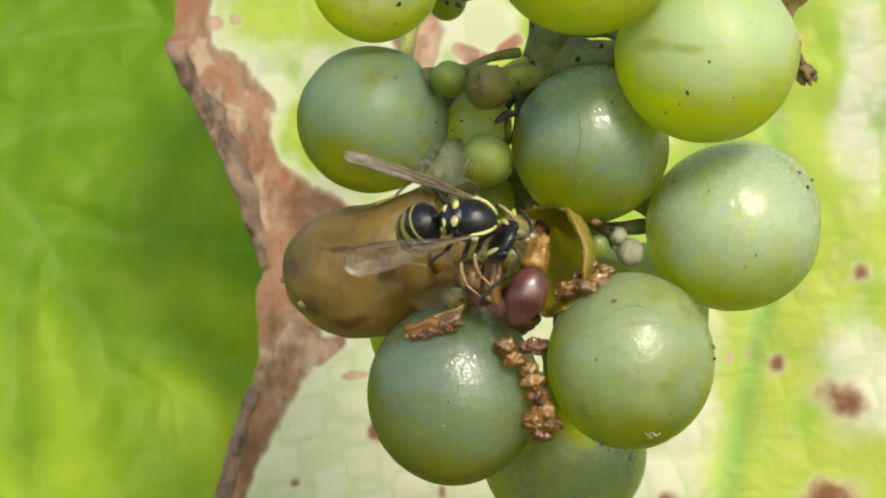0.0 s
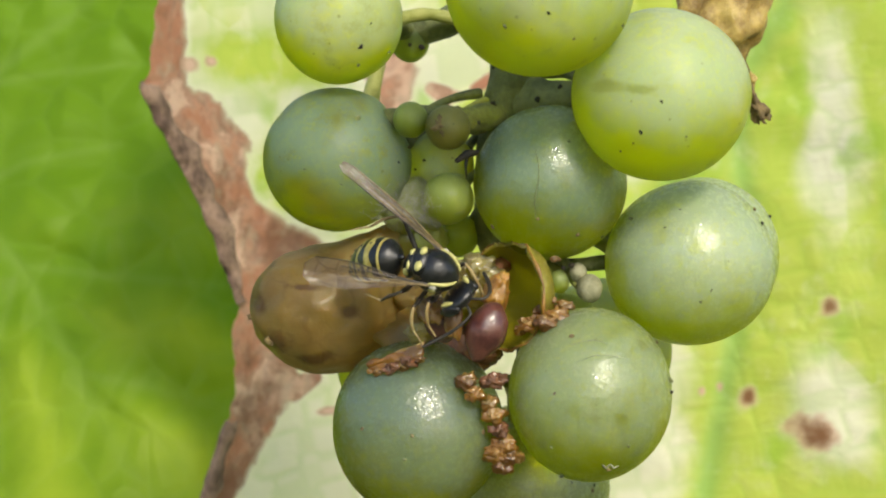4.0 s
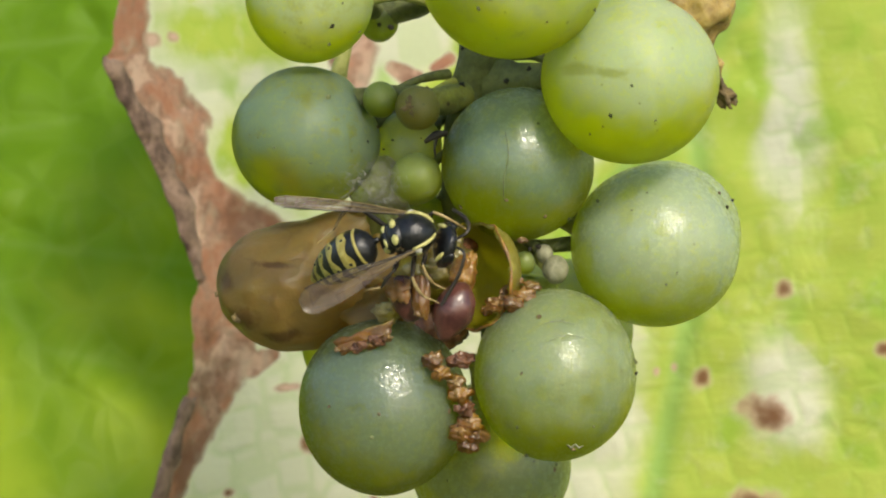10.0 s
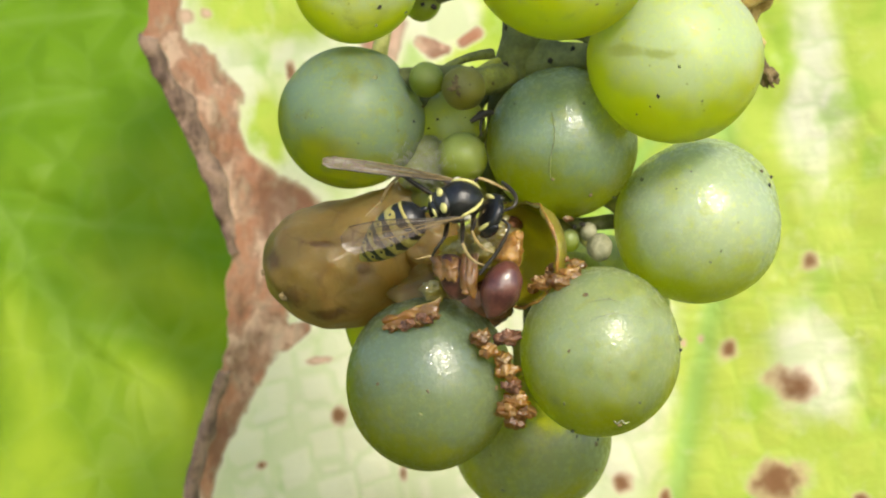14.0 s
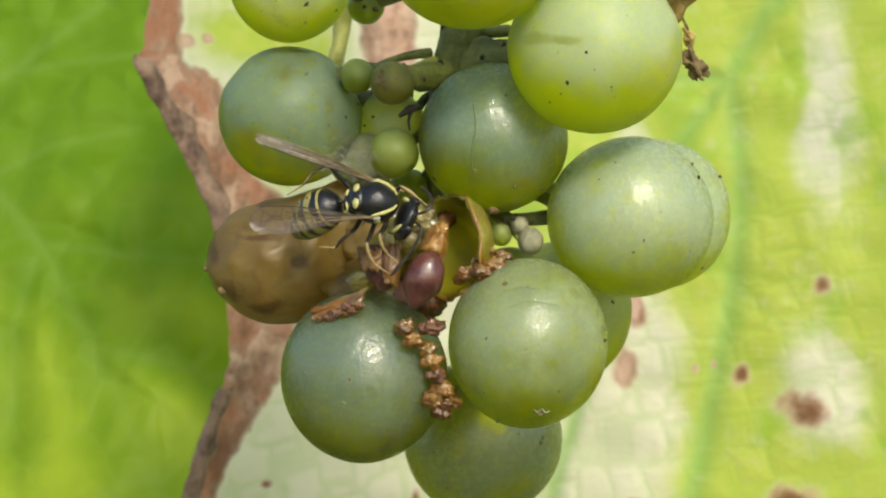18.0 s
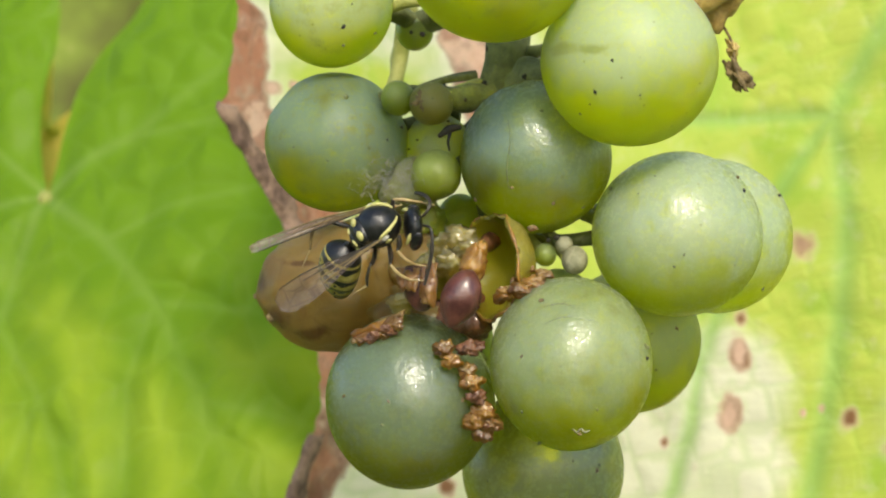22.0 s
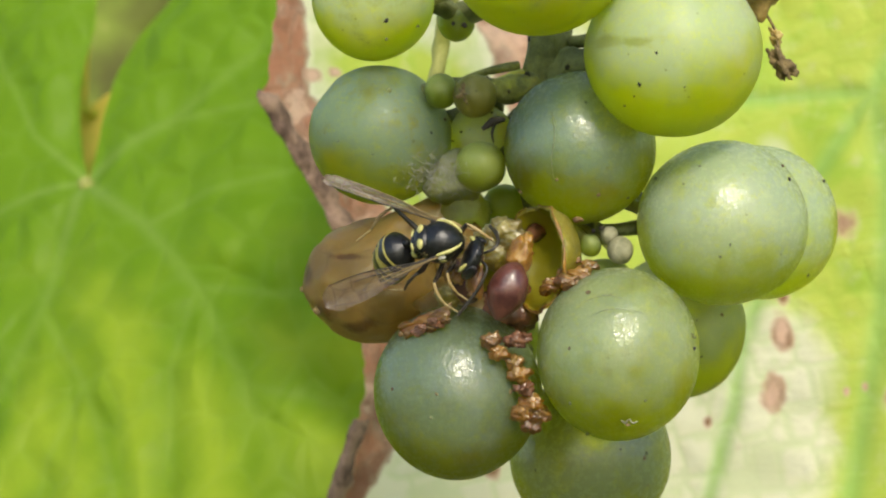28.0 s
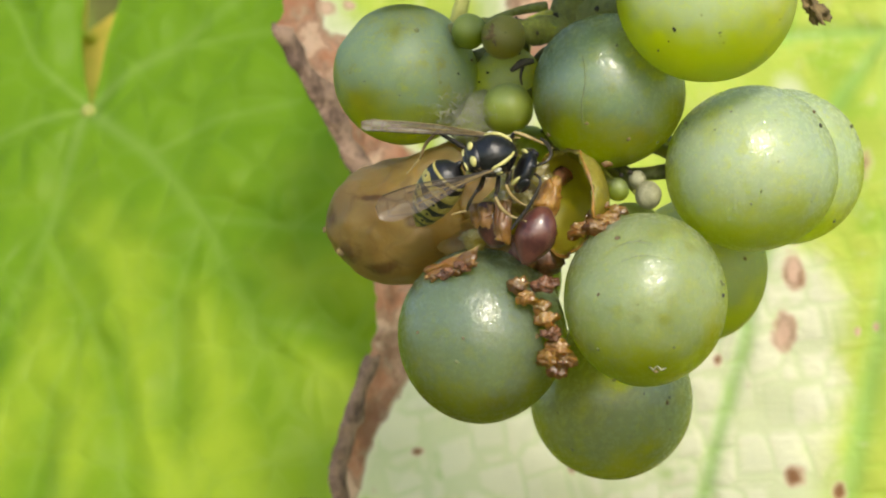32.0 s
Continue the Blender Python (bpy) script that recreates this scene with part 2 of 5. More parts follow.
def rotten_skin(name):
    """Collapsed brown skin: olive and tan zones, paler tan towards the top, a net of darker veins and creases, damp
    sheen.
    """
    m, nt, p = begin(name)
    v = nd(nt, "ShaderNodeTexCoord", 3)
    big, mid, fine = noise_at(nt, v, 1.3, 3), noise_at(nt, v, 4.5, 5, 0.65), noise_at(nt, v, 18, 4, 0.7)
    warp = nd(nt, "ShaderNodeVectorMath", 0, [("operation", "MULTIPLY")], i0=nd(nt, "ShaderNodeTexNoise", 1, (), Vector=v, Scale=250.0, Detail=3.0), i1=(0.003, 0.003, 0.003))
    warp = nd(nt, "ShaderNodeVectorMath", 0, [("operation", "ADD")], i0=v, i1=warp)
    net = mth(nt, "MULTIPLY", step(nt, cells_at(nt, warp, 2.6, "DISTANCE_TO_EDGE"), 0.07, 0.0), step(nt, mid, 0.40, 0.58))
    col = mixc(nt, step(nt, big, 0.38, 0.62), (0.195, 0.124, 0.030), (0.31, 0.212, 0.062))
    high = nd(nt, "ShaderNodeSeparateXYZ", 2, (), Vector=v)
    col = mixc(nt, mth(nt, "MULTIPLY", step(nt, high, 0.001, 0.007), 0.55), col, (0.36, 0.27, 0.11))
    col = mixc(nt, mth(nt, "MULTIPLY", step(nt, mid, 0.50, 0.68), 0.45), col, (0.12, 0.085, 0.025))
    col = mixc(nt, mth(nt, "MULTIPLY", net, 0.42), col, (0.09, 0.045, 0.018))
    hurt = step(nt, mth(nt, "ADD", attr(nt, "bruise"), mth(nt, "MULTIPLY", mth(nt, "SUBTRACT", mid, 0.5), 1.0)), 0.35, 0.85)
    col = mixc(nt, mth(nt, "MULTIPLY", hurt, 0.6), col, (0.075, 0.035, 0.014))
    put(nt, p.inputs["Base Color"], col)
    p.inputs["Subsurface Weight"].default_value = 0.8
    p.inputs["Subsurface Radius"].default_value = (1.0, 0.6, 0.2)
    p.inputs["Subsurface Scale"].default_value = 0.003
    put(nt, p.inputs["Roughness"], mth(nt, "ADD", 0.36, mth(nt, "MULTIPLY", fine, 0.25)))
    p.inputs["Coat Weight"].default_value, p.inputs["Coat Roughness"].default_value = 0.2, 0.22
    bump(nt, p, mth(nt, "ADD", mth(nt, "MULTIPLY", mid, 0.9), mth(nt, "SUBTRACT", mth(nt, "MULTIPLY", fine, 0.3), mth(nt, "MULTIPLY", net, 0.25))), 0.03, 0.5)
    tr = nt.nodes.new("ShaderNodeBsdfTranslucent")
    put(nt, tr.inputs[0], mixc(nt, hurt, (0.60, 0.44, 0.18), (0.25, 0.12, 0.04)))
    mx = nt.nodes.new("ShaderNodeMixShader")
    mx.inputs[0].default_value = 0.4
    nt.links.new(p.outputs[0], mx.inputs[1])
    nt.links.new(tr.outputs[0], mx.inputs[2])
    nt.links.new(mx.outputs[0], nt.nodes["Material Output"].inputs[0])
    return m


def plain(name, a, b, per_cm=6.0, rough=0.6, relief=0.02, metal=0.0, sss=0.0, coat=0.0):
    """Two colours mixed by noise at two scales, with relief."""
    m, nt, p = begin(name)
    v = shifted(nt)
    n1, n2 = noise_at(nt, v, per_cm, 4), noise_at(nt, v, per_cm * 5, 4, 0.7)
    f = step(nt, mth(nt, "ADD", mth(nt, "MULTIPLY", n1, 0.7), mth(nt, "MULTIPLY", n2, 0.3)), 0.36, 0.64)
    put(nt, p.inputs["Base Color"], mixc(nt, f, a, b))
    put(nt, p.inputs["Roughness"], mth(nt, "ADD", rough - 0.08, mth(nt, "MULTIPLY", n2, 0.16)))
    p.inputs["Coat Weight"].default_value = coat
    p.inputs["Coat Roughness"].default_value = 0.15
    if sss:
        p.inputs["Subsurface Weight"].default_value = sss
        p.inputs["Subsurface Radius"].default_value = (1.0, 0.7, 0.3)
        p.inputs["Subsurface Scale"].default_value = 0.0015
    bump(nt, p, mth(nt, "ADD", n1, mth(nt, "MULTIPLY", n2, 0.4)), relief, 0.7)
    return m


def thin_leaf(name, colour, through_colour, height, rough=0.5, share=0.45):
    """A leaf blade that lets part of the light through."""
    m, nt, p = begin(name)
    put(nt, p.inputs["Base Color"], colour(nt))
    p.inputs["Roughness"].default_value = rough
    p.inputs["Specular IOR Level"].default_value = 0.25
    bump(nt, p, height(nt), 0.04, 0.6)
    tr = nt.nodes.new("ShaderNodeBsdfTranslucent")
    put(nt, tr.inputs[0], through_colour(nt))
    mx = nt.nodes.new("ShaderNodeMixShader")
    mx.inputs[0].default_value = share
    nt.links.new(p.outputs[0], mx.inputs[1])
    nt.links.new(tr.outputs[0], mx.inputs[2])
    nt.links.new(mx.outputs[0], nt.nodes["Material Output"].inputs[0])
    return m


def attr(nt, name):
    n = nt.nodes.new("ShaderNodeAttribute")
    n.attribute_name = name
    return n.outputs[2]


def ill_colour(nt):
    """Yellowing blade: cream where the green is gone, green along the veins, brown where it died."""
    v = nd(nt, "ShaderNodeTexCoord", 3)
    big, small = noise_at(nt, v, 0.75, 3), noise_at(nt, v, 5.5, 4, 0.65)
    pane = nd(nt, "ShaderNodeSeparateColor", 0, (), Color=cells_at(nt, v, 1.9, "F1", 1))
    fade = mth(nt, "ADD", mth(nt, "ADD", mth(nt, "MULTIPLY", big, 0.55), mth(nt, "MULTIPLY", pane, 0.07)), mth(nt, "MULTIPLY", attr(nt, "fade"), 0.55))
    col = mixc(nt, step(nt, fade, 0.46, 0.76), YELLOW_GREEN, CREAM)
    lush = mth(nt, "MULTIPLY", step(nt, mth(nt, "SUBTRACT", noise_at(nt, v, 1.3, 2), mth(nt, "MULTIPLY", attr(nt, "fade"), 0.12)), 0.50, 0.66), 0.65)
    col = mixc(nt, lush, col, LIME)
    net = step(nt, quilt_at(nt, leaned(nt, 12), 2.3), 0.26, 0.0)
    col = mixc(nt, mth(nt, "MULTIPLY", net, 0.24), col, LIME)
    col = mixc(nt, mth(nt, "MULTIPLY", attr(nt, "vein"), 0.75), col, VEIN_GREEN)
    warp = nd(nt, "ShaderNodeVectorMath", 0, [("operation", "MULTIPLY")], i0=nd(nt, "ShaderNodeTexNoise", 1, (), Vector=v, Scale=160.0, Detail=2.0), i1=(0.006, 0.0, 0.006))
    warp = nd(nt, "ShaderNodeVectorMath", 0, [("operation", "ADD")], i0=v, i1=warp)
    swirl = noise_at(nt, warp, 1.5, 4, 0.6)
    rust = mixc(nt, step(nt, swirl, 0.42, 0.66), RUST, TAN)
    line = mth(nt, "MULTIPLY", step(nt, swirl, 0.50, 0.53), step(nt, swirl, 0.58, 0.54))
    rust = mixc(nt, mth(nt, "MULTIPLY", line, 0.35), rust, UMBER)
    d = mth(nt, "ADD", attr(nt, "dead"), mth(nt, "ADD", mth(nt, "MULTIPLY", mth(nt, "SUBTRACT", small, 0.5), 0.25), mth(nt, "MULTIPLY", mth(nt, "SUBTRACT", noise_at(nt, warp, 1.8, 4), 0.5), 0.55)))
    col = mixc(nt, mth(nt, "MULTIPLY", step(nt, d, 0.10, 0.40), 0.75), col, CREAM)
    streak = step(nt, noise_at(nt, warp, 1.1, 5, 0.65), 0.47, 0.64)
    rust = mixc(nt, mth(nt, "MULTIPLY", streak, 0.72), rust, UMBER)
    rust = mixc(nt, mth(nt, "MULTIPLY", step(nt, small, 0.48, 0.70), 0.42), rust, UMBER)
    col = mixc(nt, step(nt, d, 0.36, 0.56), col, rust)
    seam = mth(nt, "MULTIPLY", step(nt, d, 0.38, 0.45), step(nt, d, 0.56, 0.47))
    col = mixc(nt, mth(nt, "MULTIPLY", seam, 0.4), col, mixc(nt, 0.5, RUST, UMBER))
    s = mth(nt, "ADD", attr(nt, "spot"), mth(nt, "ADD", mth(nt, "MULTIPLY", mth(nt, "SUBTRACT", small, 0.5), 0.8), mth(nt, "MULTIPLY", mth(nt, "SUBTRACT", noise_at(nt, v, 3.2, 2), 0.5), 1.0)))
    col = mixc(nt, mth(nt, "MULTIPLY", step(nt, s, 0.0, 0.4), 0.25), col, CREAM)
    col = mixc(nt, mth(nt, "MULTIPLY", step(nt, s, 0.22, 0.62), 0.7), col, mixc(nt, 0.5, TAN, RUST))
    col = mixc(nt, mth(nt, "MULTIPLY", step(nt, s, 0.46, 0.95), 0.92), col, SPOT_BROWN)
    return mixc(nt, step(nt, mth(nt, "ADD", attr(nt, "core"), mth(nt, "MULTIPLY", mth(nt, "SUBTRACT", small, 0.5), 0.9)), 0.35, 0.80), col, TAN)


def ill_height(nt):
    v = nd(nt, "ShaderNodeTexCoord", 3)
    e = step(nt, quilt_at(nt, leaned(nt, 12), 2.3), -0.1, 0.7)
    return mth(nt, "ADD", mth(nt, "MULTIPLY", e, 1.0), mth(nt, "MULTIPLY", noise_at(nt, v, 14, 4, 0.7), 0.4))


def green_colour(nt):
    v = nd(nt, "ShaderNodeTexCoord", 3)
    big, small = noise_at(nt, v, 0.6, 2), noise_at(nt, v, 1.6, 3, 0.5)
    col = mixc(nt, step(nt, mth(nt, "ADD", mth(nt, "MULTIPLY", big, 0.6), mth(nt, "MULTIPLY", attr(nt, "age_lit"), 0.5)), 0.36, 0.86), LEAF_GREEN, LEAF_YELLOW)
    col = mixc(nt, mth(nt, "MULTIPLY", step(nt, small, 0.45, 0.7), 0.22), col, LEAF_DEEP)
    net = step(nt, cells_at(nt, leaned(nt, 35), 1.5, "DISTANCE_TO_EDGE"), 0.10, 0.0)
    col = mixc(nt, mth(nt, "MULTIPLY", net, 0.05), col, LEAF_VEIN)
    return mixc(nt, mth(nt, "MULTIPLY", attr(nt, "vein"), 0.38), col, LEAF_VEIN)


def green_height(nt):
    v = nd(nt, "ShaderNodeTexCoord", 3)
    e = step(nt, cells_at(nt, leaned(nt, 35), 1.5, "DISTANCE_TO_EDGE"), -0.15, 0.6)
    return mth(nt, "ADD", mth(nt, "MULTIPLY", e, 4.0), mth(nt, "MULTIPLY", noise_at(nt, v, 6, 3, 0.6), 0.25))


# ---- materials ----
YELLOW_GREEN, CREAM, LIME, VEIN_GREEN = (0.56, 0.64, 0.11), (0.83, 0.80, 0.60), (0.36, 0.56, 0.06), (0.34, 0.55, 0.14)
RUST, TAN, UMBER, SPOT_BROWN = (0.50, 0.22, 0.135), (0.74, 0.49, 0.37), (0.19, 0.09, 0.055), (0.25, 0.105, 0.045)
LEAF_GREEN, LEAF_YELLOW, LEAF_DEEP, LEAF_VEIN = (0.185, 0.35, 0.015), (0.45, 0.59, 0.045), (0.15, 0.29, 0.013), (0.42, 0.58, 0.18)
LIGHT_TONES = ((0.44, 0.51, 0.022), (0.53, 0.55, 0.015), (0.41, 0.51, 0.43))
# green and deep tones: shade inside the bunch is partly put into the colour
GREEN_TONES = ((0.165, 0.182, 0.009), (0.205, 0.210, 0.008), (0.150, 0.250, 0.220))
SKIN_LIGHT_DULL = grape_skin("skin_light", *LIGHT_TONES, 0.76, (0.88, 0.92, 0.14), gloss=0.2)
SKIN_PALE = grape_skin("skin_pale", (0.428, 0.493, 0.023), (0.493, 0.521, 0.014), (0.365, 0.465, 0.415), 0.84, (0.88, 0.93, 0.14), 0.66, 0.9, 0.22)
SKIN_MID = grape_skin("skin_mid", (0.267, 0.313, 0.015), (0.350, 0.377, 0.011), (0.260, 0.335, 0.240), 0.80, (0.82, 0.86, 0.10), gloss=0.9, stained=0.6)
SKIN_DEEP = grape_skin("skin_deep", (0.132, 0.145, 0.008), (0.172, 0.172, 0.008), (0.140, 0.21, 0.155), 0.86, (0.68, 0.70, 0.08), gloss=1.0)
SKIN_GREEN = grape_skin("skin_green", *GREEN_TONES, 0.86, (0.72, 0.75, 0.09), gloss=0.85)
SKIN_GREEN_DULL = grape_skin("skin_green_dull", *GREEN_TONES, 0.88, (0.72, 0.75, 0.09), gloss=0.12, stained=0.75)
SKIN_YOUNG = grape_skin("skin_young", (0.17, 0.22, 0.03), (0.23, 0.28, 0.03), (0.26, 0.33, 0.15), 0.3, (0.62, 0.70, 0.18), 0.35, 0.2)
SKIN_OLIVE = grape_skin("skin_olive", (0.15, 0.14, 0.03), (0.21, 0.18, 0.035), (0.24, 0.23, 0.10), 0.3, (0.5, 0.45, 0.12), 0.25, 0.15, 0.9)
SKIN_WEB = grape_skin("webbed_skin", (0.17, 0.20, 0.05), (0.22, 0.25, 0.06), (0.30, 0.33, 0.22), 0.3, (0.72, 0.76, 0.34), 0.6, 0.0)
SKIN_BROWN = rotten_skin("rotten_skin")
SKIN_BURST = grape_skin("burst_skin", (0.26, 0.235, 0.03), (0.34, 0.29, 0.035), (0.36, 0.33, 0.12), 0.2, (0.90, 0.82, 0.22), 0.7, 0.7, 0.6, see=0.45, depth=0.001)
AMBER = grape_skin("amber_skin", (0.20, 0.085, 0.025), (0.31, 0.15, 0.04), (0.40, 0.27, 0.14), 0.1, (0.58, 0.33, 0.11), 0.3, 0.5, depth=0.001)
JELLY = grape_skin("wet_flesh", (0.25, 0.20, 0.035), (0.33, 0.26, 0.045), (0.44, 0.36, 0.16), 0.1, (0.80, 0.60, 0.20), 0.5, 1.0)
# darker tone for the berries at the back
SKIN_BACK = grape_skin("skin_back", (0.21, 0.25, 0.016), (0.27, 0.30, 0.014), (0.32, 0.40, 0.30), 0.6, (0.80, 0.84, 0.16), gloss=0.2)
STALK = plain("stalk", (0.085, 0.10, 0.03), (0.19, 0.21, 0.07), 5, 0.6, 0.05)
DRY_SKIN = plain("dry_skin", (0.17, 0.17, 0.09), (0.33, 0.32, 0.21), 8, 0.7, 0.03)
STALK_PALE = plain("stalk_pale", (0.26, 0.28, 0.06), (0.38, 0.38, 0.11), 6, 0.6, 0.03)
VEIN_ILL = plain("vein_ill", (0.36, 0.52, 0.14), (0.50, 0.62, 0.22), 5, 0.5, 0.01, sss=0.4)
VEIN_GREEN_MAT = plain("vein_green", (0.13, 0.31, 0.02), (0.20, 0.39, 0.035), 5, 0.5, 0.01, sss=0.4)
CORK = plain("cork", (0.10, 0.07, 0.03), (0.24, 0.17, 0.07), 12, 0.8, 0.02)
SEED = plain("seed", (0.050, 0.013, 0.013), (0.125, 0.042, 0.032), 6, 0.32, 0.015, coat=0.35)
PULP = grape_skin("dried_pulp", (0.13, 0.050, 0.011), (0.32, 0.155, 0.032), (0.40, 0.26, 0.09), 0.12, (0.74, 0.40, 0.10), 0.45, 0.9, depth=0.0008)
GOLD = plain("golden_skin", (0.18, 0.078, 0.012), (0.36, 0.19, 0.034), 8, 0.3, 0.03, sss=0.5, coat=0.6)
PULP_DARK = plain("dark_pulp", (0.07, 0.025, 0.012), (0.20, 0.08, 0.03), 9, 0.35, 0.04, coat=0.4)
DARK_BIT = plain("dark_bit", (0.010, 0.009, 0.006), (0.035, 0.028, 0.018), 10, 0.7, 0.02)
DRY = plain("dried_skin", (0.20, 0.12, 0.03), (0.46, 0.33, 0.10), 5, 0.5, 0.04, sss=0.3)
RIM = plain("dead_rim", (0.065, 0.036, 0.024), (0.31, 0.20, 0.145), 3.5, 0.85, 0.02)
FUZZ = plain("fuzz", (0.30, 0.29, 0.24), (0.48, 0.46, 0.40), 9, 0.9, 0.01)
BLACK = plain("wasp_black", (0.004, 0.004, 0.005), (0.012, 0.012, 0.013), 25, 0.30, 0.005)
YELLOW = plain("wasp_yellow", (0.31, 0.245, 0.05), (0.44, 0.37, 0.11), 20, 0.4, 0.006)
PALE_YELLOW = plain("pale_yellow", (0.42, 0.39, 0.12), (0.56, 0.52, 0.20), 20, 0.4, 0.006)
EYE = plain("eye", (0.008, 0.008, 0.010), (0.02, 0.018, 0.02), 20, 0.2, 0.004)
LEG = plain("leg_yellow", (0.26, 0.17, 0.06), (0.42, 0.32, 0.15), 12, 0.45, 0.006)
LEG_DARK = plain("leg_dark", (0.012, 0.010, 0.008), (0.04, 0.03, 0.02), 12, 0.4, 0.006)


def wing_film(name, thin, dark, clear):
    m, nt, p = begin(name)
    v = nd(nt, "ShaderNodeTexCoord", 3)
    net = step(nt, cells_at(nt, v, 6, "DISTANCE_TO_EDGE"), 0.05, 0.0)
    streak = nt.nodes.new("ShaderNodeMapping")
    nt.links.new(v, streak.inputs["Vector"])
    streak.inputs["Scale"].default_value = (0.12, 1.0, 1.0)
    grain = noise_at(nt, streak.outputs[0], 22, 3, 0.6)
    put(nt, p.inputs["Base Color"], mixc(nt, step(nt, grain, 0.4, 0.62), mixc(nt, net, thin, dark), dark))
    p.inputs["Roughness"].default_value = 0.22
    bump(nt, p, grain, 0.012, 0.8)
    put(nt, p.inputs["Alpha"], mth(nt, "ADD", clear, mth(nt, "MULTIPLY", net, 0.2)))
    return m


WING_FOLDED = wing_film("folded_wing", (0.38, 0.33, 0.29), (0.17, 0.12, 0.10), 0.66)
WING_BEATING = wing_film("beating_wing", (0.34, 0.28, 0.22), (0.20, 0.15, 0.11), 0.16)
WING = wing_film("wing_film", (0.16, 0.12, 0.09), (0.09, 0.06, 0.045), 0.50)
ILL_BLADE = thin_leaf("ill_blade", ill_colour, ill_colour, ill_height, 0.55, 0.4)
SHADE_BLADE = plain("shade_blade", (0.34, 0.40, 0.03), (0.64, 0.46, 0.09), 0.7, 0.7, 0.03)
GREEN_BLADE = thin_leaf("green_blade", green_colour, green_colour, green_height, 0.5, 0.5)


# ---- mesh helpers ----
def part(name, bm, material, parent=None, label="", smooth=True):
    """Links a bmesh, drawn in centimetres, as one mesh object."""
    me = bpy.data.meshes.new(name)
    if smooth:
        for f in bm.faces:
            f.smooth = True
    bmesh.ops.scale(bm, vec=(CM, CM, CM), verts=bm.verts)
    bm.to_mesh(me)
    bm.free()
    me.materials.append(material)
    ob = new(name, me)
    ob.parent = parent
    if label:
        tagged(ob, label)
    return ob


def at(ob, x, y, z, rx=0, ry=0, rz=0):
    ob.matrix_basis = pose(x * CM, y * CM, z * CM, rx, ry, rz)
    return ob


def ball(rx, ry, rz, lumps=0.0, per=1.2, seed=0.0, seg=48, rings=28):
    bm = bmesh.new()
    bmesh.ops.create_uvsphere(bm, u_segments=seg, v_segments=rings, radius=1.0)
    for v in bm.verts:
        n = v.co.normalized()
        k = 1 + lumps * noise.noise(n * per + Vector((seed, seed * 2.3, 0)))
        v.co = Vector((n.x * rx, n.y * ry, n.z * rz)) * k
    return bm


def bruised(ob, marks):
    """Marks bruises on a berry: directions and half sizes across and along z."""
    me = ob.data
    a = me.attributes.new("bruise", "FLOAT", "POINT")
    for i, v in enumerate(me.vertices):
        n = v.co.normalized()
        a.data[i].value = max([0.0] + [1.1 - 0.7 * math.hypot((n.x - x) / w, (n.z - z) / h) for x, z, w, h in marks]) if n.y < 0 else 0.0


def tube(points, radii, sides=12, lumps=0.0, seed=0.0, bm=None, fine=6):
    """A round bar along a smooth line through the points."""
    bm = bm or bmesh.new()
    pts, rad = [], []
    P = [Vector(p) for p in points]
    R = radii if isinstance(radii, (list, tuple)) else [radii] * len(P)
    for i in range(len(P) - 1):
        a, b, c, d = P[max(i - 1, 0)], P[i], P[i + 1], P[min(i + 2, len(P) - 1)]
        for k in range(fine):
            t = k / fine
            pts.append(0.5 * (2 * b + (c - a) * t + (2 * a - 5 * b + 4 * c - d) * t * t + (3 * b - a - 3 * c + d) * t ** 3))
            rad.append(R[i] + (R[i + 1] - R[i]) * t)
    pts.append(P[-1])
    rad.append(R[-1])
    side = Vector((0.3, 0.8, 0.52)).normalized()
    loops = []
    for i, p in enumerate(pts):
        ahead = (pts[min(i + 1, len(pts) - 1)] - pts[max(i - 1, 0)]).normalized()
        u = side - ahead * side.dot(ahead)
        if u.length < 0.1:
            u = Vector((1, 0.1, 0)) - ahead * ahead.x
        u.normalize()
        side = u
        w = ahead.cross(u)
        ring = []
        for s in range(sides):
            a = 2 * math.pi * s / sides
            o = u * math.cos(a) + w * math.sin(a)
            k = 1 + lumps * noise.noise((p + o * rad[i]) * 6 + Vector((seed, 0, seed)))
            ring.append(bm.verts.new(p + o * rad[i] * k))
        loops.append(ring)
    for a, b in zip(loops, loops[1:]):
        for s in range(sides):
            bm.faces.new((a[s], a[(s + 1) % sides], b[(s + 1) % sides], b[s]))
    bm.faces.new(loops[0][::-1])
    bm.faces.new(loops[-1])
    return bm


def lump(size, seed, stretch=(1, 1, 1), rough=0.5, seg=20):
    """A crumpled crumb."""
    bm = bmesh.new()
    bmesh.ops.create_icosphere(bm, subdivisions=4, radius=1.0)
    for v in bm.verts:
        n = v.co.normalized()
        k = 1 + rough * noise.noise(n * 1.6 + Vector((seed, 0, 0))) + rough * 0.6 * noise.noise(n * 4.2 + Vector((0, seed, 0))) + rough * 0.3 * noise.noise(n * 9 + Vector((0, 0, seed)))
        v.co = Vector((n.x * stretch[0], n.y * stretch[1], n.z * stretch[2])) * size * k
    return bm


